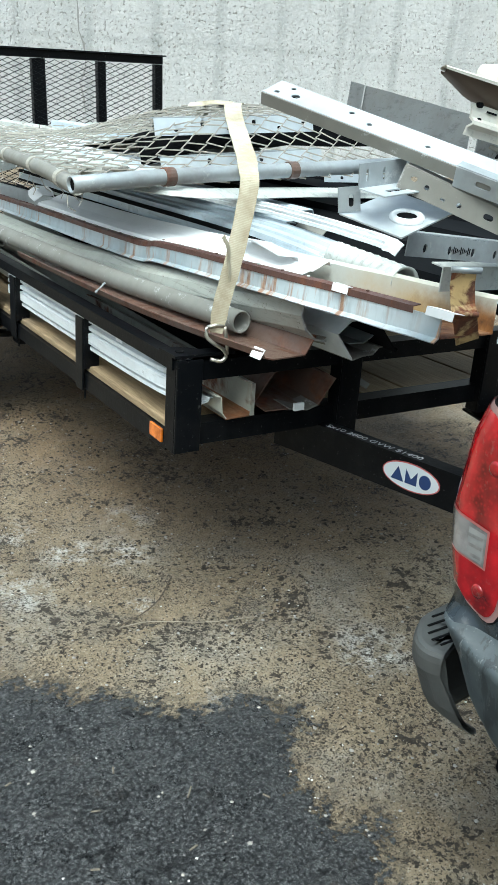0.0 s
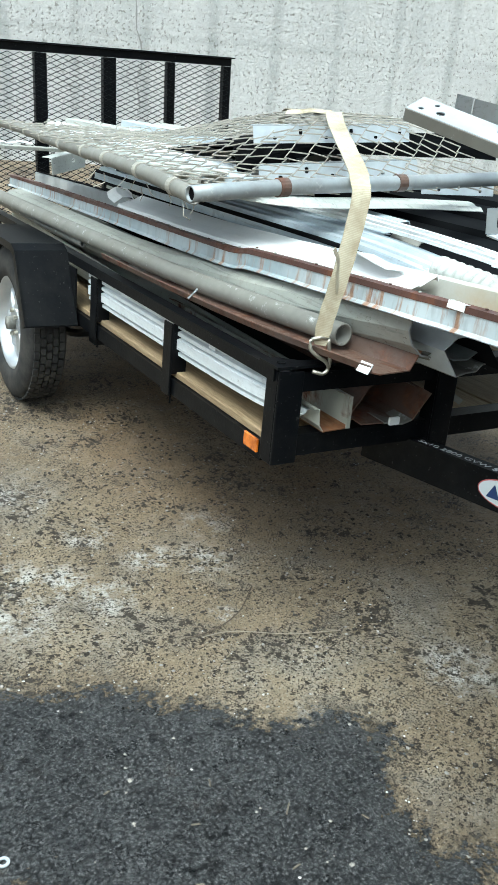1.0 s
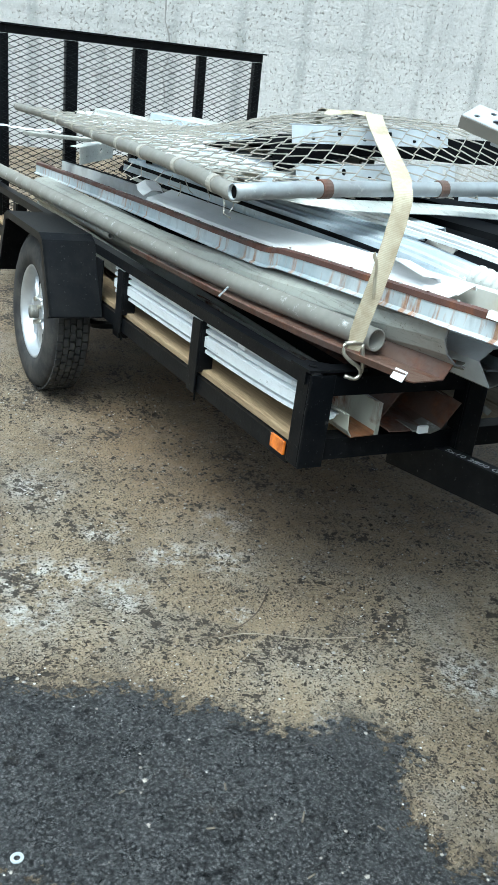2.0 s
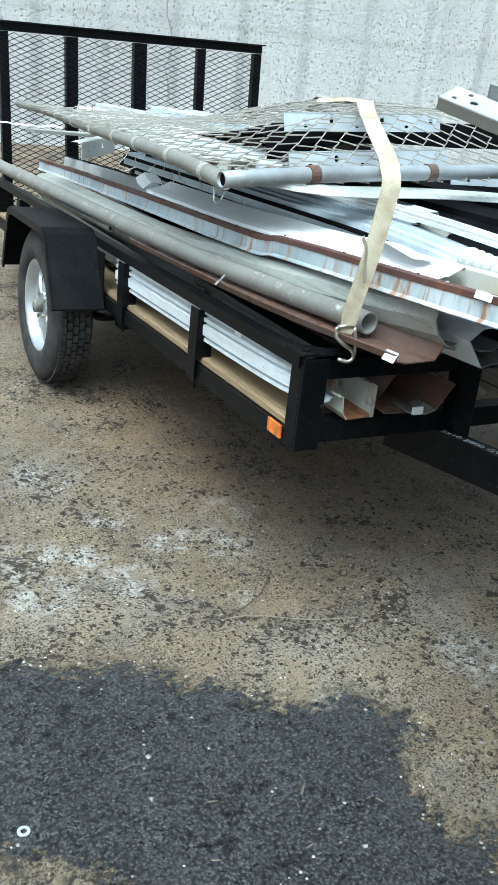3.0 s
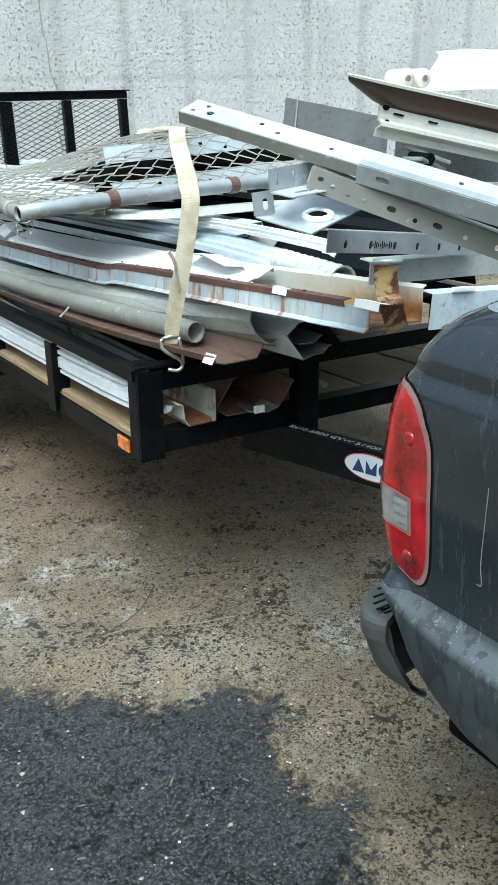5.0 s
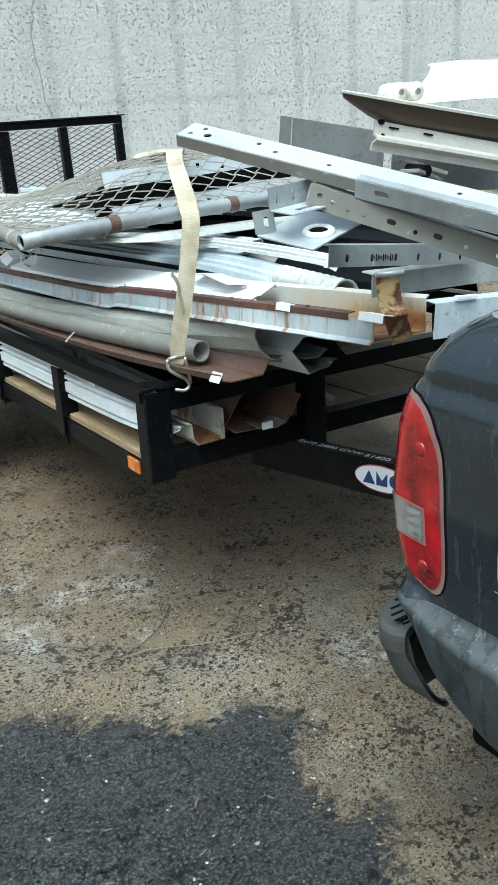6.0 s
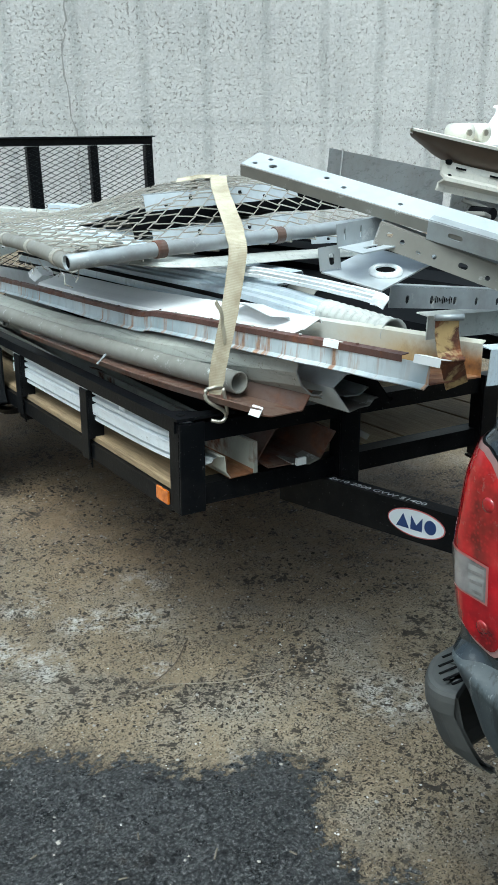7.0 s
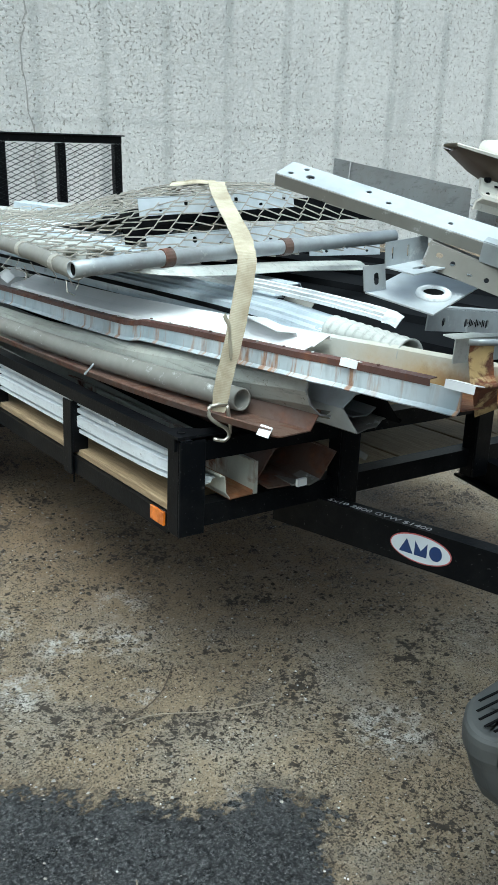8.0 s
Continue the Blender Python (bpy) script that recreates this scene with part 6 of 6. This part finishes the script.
CORNER = [(0.40, -0.44), (0.44, -0.32), (0.462, -0.27), (0.488, -0.175), (0.528, -0.128), (0.58, -0.094), (0.63, -0.074), (0.655, -0.056), (0.67, -0.040), (0.70, -0.034), (0.74, -0.026), (0.80, -0.023), (0.86, -0.029), (0.907, -0.036), (0.94, -0.044), (0.973, -0.060), (1.01, -0.080), (1.03, -0.095)]
SIDE_X = 0.88


def skin(y, z, off=0.0, flip=-1):
    """A place on the bed side: y along the truck, turning in round the rear corner; off stands proud of it."""
    y0 = along(CORNER, z)
    lift = 0.026 * math.exp(-max(0.0, y0 - y) / 0.055)
    x = SIDE_X + along(SWELL, z - lift * max(0.0, 1 - abs(z - 0.66) / 0.08))
    if y <= y0:
        return Vector((flip * (x + off), y, z))
    a = min(1.0, (y - y0) / 0.085) * math.pi / 2
    return Vector((flip * (x - 0.07 * (1 - math.cos(a)) + off * math.cos(a)), y0 + 0.05 * math.sin(a) + off * math.sin(a), z))


def patch(columns, rows, off, flip):
    """A sheet of skin over columns of (y, low z, high z)."""
    bm = bmesh.new()
    grid = [[bm.verts.new(skin(y, lo + (hi - lo) * k / rows, off, flip)) for k in range(rows + 1)] for y, lo, hi in columns]
    for c0, c1 in zip(grid, grid[1:]):
        for a, b, c, d in zip(c0, c0[1:], c1[1:], c1):
            bm.faces.new((a, b, c, d))
    return bm


LAMP_TOP = [(-0.0915, 0.785), (-0.090, 0.831), (-0.086, 0.872), (-0.080, 0.889), (-0.072, 0.903), (-0.062, 0.918), (-0.050, 0.930), (-0.034, 0.940), (0.06, 0.946)]
LAMP_LOW = [(-0.0915, 0.765), (-0.0905, 0.722), (-0.087, 0.695), (-0.082, 0.684), (-0.075, 0.679), (-0.066, 0.679), (-0.039, 0.687), (-0.022, 0.698), (0.06, 0.706)]


def lamp_columns(pad, rear=0.05):
    f0 = -0.0912 + pad
    ys = [f0 + (rear - f0) * (k / 30) ** 1.9 for k in range(31)]
    return [(y - 0.006, along(LAMP_LOW, y - pad) + pad, along(LAMP_TOP, y - pad) - pad) for y in ys]


def tail_lamp(tk, flip):
    lamp = new("tail_lamp")
    lamp.parent = tk
    tagged(lamp, "red tail lamp with clear reversing window")
    part("gasket", patch(lamp_columns(-0.0018), 16, 0.0008, flip), DARK, lamp, "black gap round the lamp", True)
    part("bezel", patch(lamp_columns(0.0), 16, 0.0022, flip), LAMPRIM, lamp, "scuffed pinkish-grey lamp edge", True)
    part("red_lens", patch(lamp_columns(0.0055), 18, 0.0036, flip), RED, lamp, "glossy red lens", True)

    def pane(y0, y1, z_of, off, rows=6, n=10):
        return patch([(y0 + (y1 - y0) * k / n, *z_of(k / n)) for k in range(n + 1)], rows, off, flip)

    part("lens_frame", pane(-0.0655, 0.012, lambda q: (0.7445 + 0.004 * q, 0.7985 + 0.006 * q), 0.0044), LENSEDGE, lamp, "pale pink edge of the clear window", True)
    part("clear_lens", pane(-0.0625, 0.009, lambda q: (0.7475 + 0.004 * q, 0.7955 + 0.006 * q), 0.0050), CLEAR, lamp, "clear reversing lens", True)
    part("reflector", pane(-0.0595, -0.034, lambda q: (0.751, 0.792), 0.0056, 4, 4), LAMPSILVER, lamp, "silvery reflector bowl", True)
    for k in range(3):
        part("lamp_rib", pane(-0.058, -0.030, lambda q, k=k: (0.7555 + 0.013 * k - 0.002 * q, 0.7600 + 0.013 * k - 0.002 * q), 0.0066, 2, 3), CLEAR, lamp)
    for yc, zc in ((-0.055, 0.875), (-0.057, 0.711)):
        bm = bmesh.new()
        rings = [[bm.verts.new(skin(yc + r * math.cos(t), zc + r * math.sin(t), h, flip)) for t in (2 * math.pi * k / 18 for k in range(18))] for r, h in ((0.0095, 0.0036), (0.0085, 0.0052), (0.006, 0.0060), (0.002, 0.0063))]
        for r0, r1 in zip(rings, rings[1:]):
            for k in range(18):
                bm.faces.new((r0[k], r0[(k + 1) % 18], r1[(k + 1) % 18], r1[k]))
        bm.faces.new(rings[-1])
        part("lamp_boss", bm, RED, lamp, "", True)


def pickup():
    """Rear of a dark pickup whose bed side faces the camera; the body runs on forwards along -y."""
    tk = thing("pickup_truck", "dark grey pickup truck rear corner with muddy bumper", "truck")
    place(tk, pose(0.961, -0.904, -0.151) @ Matrix.Scale(1.12, 4))
    ahead = [0.062, 0.05, 0.04, 0.03, 0.02, 0.01, 0.0, -0.01, -0.02, -0.03, -0.045, -0.06, -0.08, -0.10, -0.13, -0.17, -0.22, -0.30, -0.5, -0.9, -1.3, -1.7]

    def wall(z0, z1, n, flip):
        bm = bmesh.new()
        grid = []
        for k in range(n + 1):
            z = z0 + (z1 - z0) * k / n
            y0 = along(CORNER, z)
            wrap = 0.012 + 0.07 * max(0.0, min(1.0, (z - 0.655) / 0.035))
            grid.append([bm.verts.new(skin(y0 + (a / 0.062 * wrap if a > 0 else a * (1.7 + y0) / 1.7), z, 0, flip)) for a in ahead])
        for r0, r1 in zip(grid, grid[1:]):
            for a, b, c, d in zip(r0, r0[1:], r1[1:], r1):
                bm.faces.new((a, b, c, d))
        return bm

    for flip in (-1, 1):
        part("bed_side", wall(0.665, 1.026, 44, flip), PAINT, tk, "dark grey painted bed side, scratched", True)
        part("lower_quarter", wall(0.42, 0.665, 76, flip), DUSTY_PAINT, tk, "lower bed side streaked with dried road dirt", True)
        part("bed_cap", boxed((flip * 0.73 - 0.02, -1.68, 1.0), (flip * 0.73 + 0.02, -0.09, 1.026), 0.006), PLASTIC, tk, "black plastic bed rail cap")
        tail_lamp(tk, flip)
        # stake pocket on the rail: a raised near-black block paints its inner shade
        part("stake_pocket", boxed((flip * 0.80 - 0.020, -0.205, 1.0262), (flip * 0.80 + 0.020, -0.135, 1.0285), 0.002), DARK, tk, "dark stake pocket in the rail")
    part("tailgate", boxed((-0.80, -0.06, 0.56), (0.80, -0.005, 1.0), 0.012), PAINT, tk)
    part("bed_floor", boxed((-0.74, -1.7, 0.66), (0.74, -0.07, 0.69), 0.003), PLASTIC, tk)
    part("bed_front", boxed((-0.76, -1.72, 0.5), (0.76, -1.68, 1.05), 0.006), PAINT, tk)
    # a long pale scratch down the side
    scratch = [skin(-0.185, 0.855, 0.0008), skin(-0.184, 0.80, 0.0008), skin(-0.181, 0.755, 0.0008), skin(-0.183, 0.728, 0.0008), skin(-0.176, 0.726, 0.0008)]
    part("scratch", tube(bmesh.new(), smooth_line(scratch, 16), 0.0006, 4), GALV_DULL, tk, "thin pale scratch in the paint")
    # step bumper wrapping the corner
    bp = new("rear_bumper")
    bp.parent = tk
    tagged(bp, "grey plastic step bumper with ribbed tread")
    plan = smooth_line([(-0.876, -0.016, 0), (-0.886, 0.008, 0), (-0.880, 0.034, 0), (-0.852, 0.062, 0), (-0.80, 0.080, 0), (-0.6, 0.094, 0), (-0.3, 0.10, 0), (0.0, 0.10, 0)], 40)
    plan += [Vector((-p.x, p.y, 0)) for p in plan[-2::-1]]
    sec = [(0.085, 0.586), (0.010, 0.586), (0.004, 0.584), (0.001, 0.579), (0.0, 0.570), (0.001, 0.552), (0.008, 0.536), (0.013, 0.520), (0.021, 0.498), (0.032, 0.478), (0.050, 0.462), (0.066, 0.456), (0.066, 0.462), (0.052, 0.469), (0.038, 0.484), (0.028, 0.502), (0.018, 0.530), (0.014, 0.572), (0.085, 0.574)]
    bm = bmesh.new()
    rings = []
    for k, p in enumerate(plan):
        t = (plan[min(k + 1, len(plan) - 1)] - plan[max(k - 1, 0)]).normalized()
        inward = Vector((t.y, -t.x, 0))
        reach = max(0.0, 1 - min(k, len(plan) - 1 - k) / 9)
        rings.append([bm.verts.new(p + inward * d + Vector((0, -0.055 * reach * max(0.0, (0.55 - z) / 0.09), z))) for d, z in sec])
    n = len(sec)
    for r0, r1 in zip(rings, rings[1:]):
        for k in range(n):
            bm.faces.new((r0[k], r0[(k + 1) % n], r1[(k + 1) % n], r1[k]))
    part("bumper_shell", bm, PLASTIC, bp)
    for flip in (-1, 1):
        # flat near-black strips paint the shade of the tread grooves
        for y, x0 in ((0.060, 0.825), (0.046, 0.846), (0.032, 0.858), (0.018, 0.864), (0.004, 0.862)):
            part("tread_groove", boxed((flip * 0.62, y - 0.002, 0.5855), (flip * x0, y + 0.002, 0.5872), 0.0005), DARK, bp)
    # solid near-black block paints the shaded hollow behind the bumper
    part("inner_valance", boxed((-0.80, -0.30, 0.40), (0.80, -0.07, 0.575), 0.01), DARK, tk, "near-black block standing for the shade behind the bumper")
    # rear tyres under the bed
    for flip in (-1, 1):
        hub = new("rear_tyre")
        hub.parent = tk
        part("tread", tube(bmesh.new(), [(flip * x, -0.62, 0.394) for x in (0.80, 0.79, 0.60, 0.59)], 0.259, 48, 0.09), RUBBER, hub, "black rear tyre", True)


pickup()


# ---- small things on the ground ----
def ground_bits():
    rnd = random.Random(31)
    th = thing("washer", "small pale metal ring lying on the asphalt", "washer", (-0.735, -0.43, 0.006))
    bm = bmesh.new()
    prof = [(0.006, 0), (0.006, 0.0025), (0.0115, 0.0025), (0.0115, 0)]
    rings = [[bm.verts.new((r * math.cos(t), r * math.sin(t), h)) for r, h in prof] for t in (2 * math.pi * k / 24 for k in range(24))]
    for k in range(24):
        for j in range(4):
            bm.faces.new((rings[k][j], rings[k][(j + 1) % 4], rings[(k + 1) % 24][(j + 1) % 4], rings[(k + 1) % 24][j]))
    part("ring", bm, GALV_BRIGHT, th)
    twig = thing("twig", "thin dry forked twig on the muddy ground", "twig", (-0.18, 0.03, 0.006))
    part("stem", tube(bmesh.new(), smooth_line([(0.0, 0.0, 0), (0.09, 0.0, 0.005), (0.19, 0.05, 0.004), (0.28, 0.145, 0.002)], 14), 0.0017, 5), plain("dry_twig", (0.09, 0.07, 0.05), 0.9), twig)
    part("branch", tube(bmesh.new(), smooth_line([(0.05, -0.012, 0.002), (0.13, -0.025, 0.006), (0.26, -0.09, 0.004), (0.39, -0.125, 0.002)], 12), 0.0013, 5), plain("dry_twig_bark", (0.26, 0.22, 0.17), 0.9), twig)
    sliver = plain("pale_wood_sliver", (0.15, 0.13, 0.10), 0.85)
    for x, y, turn, ln in ((-0.225, -0.541, 50, 0.030), (-0.40, -0.50, -10, 0.018), (-0.45, -0.62, -20, 0.016), (0.194, -0.839, 35, 0.022), (-0.33, -0.42, 70, 0.020), (-0.52, -0.36, 20, 0.014), (-0.10, -0.62, -60, 0.016), (-0.28, -0.66, 15, 0.018)):
        chip = thing("wood_sliver", "small pale splinter lying on the ground", "splinter", (x, y, 0.011), "splinters on the asphalt")
        part("splinter", boxed((-ln / 2, -0.0018, -0.001), (ln / 2, 0.0018, 0.0012), 0.0005, pose(0, 0, 0, 0, 4, turn)), sliver, chip)
    # loose grit and stones
    mats = [plain("grit_stone", (0.30, 0.28, 0.25), 0.85, 0, 0.5, 40), plain("pale_grit", (0.55, 0.54, 0.51), 0.8, 0, 0.4, 40), plain("dark_clods", (0.05, 0.042, 0.033), 0.95, 0, 0.4, 40)]
    for name, mat, count, r0, r1 in (("gravel", mats[0], 2600, 0.0015, 0.006), ("pale_gravel", mats[1], 1300, 0.001, 0.0038), ("mud_clods", mats[2], 7000, 0.002, 0.0085)):
        verts, faces = [], []
        for _ in range(count):
            x, y = rnd.uniform(-1.0, 1.1), rnd.uniform(-1.0, 1.6)
            if name == "mud_clods" and (inside_by(x, y, OUTLINE) > 0.02 or noise.noise((x * 4, y * 4, 5)) + 0.5 * noise.noise((x * 15, y * 15, 5)) < rnd.uniform(-0.1, 0.3)):
                continue
            r = r0 + (r1 - r0) * rnd.random() ** 2.5
            b = len(verts)
            z = slope(y) + r * 0.25
            k = rnd.random() * 6.28
            for t in range(5):
                q = r * rnd.uniform(0.75, 1.2)
                verts.append((x + q * math.cos(k + t * 1.257), y + q * math.sin(k + t * 1.257), z + r * rnd.uniform(-0.2, 0.15)))
            verts += [(x + r * rnd.uniform(-0.3, 0.3), y + r * rnd.uniform(-0.3, 0.3), z + r * rnd.uniform(0.4, 0.7)), (x, y, z - r * 0.6)]
            for t in range(5):
                faces += [(b + t, b + (t + 1) % 5, b + 5), (b + (t + 1) % 5, b + t, b + 6)]
        me = bpy.data.meshes.new(name)
        me.from_pydata(verts, [], faces)
        me.materials.append(mat)
        tagged(new(name, me), {"gravel": "scattered grey grit on the ground", "pale_gravel": "scattered pale chips on the ground", "mud_clods": "dark damp crumbs of mud"}[name], "gravel", kind="stuff")


ground_bits()
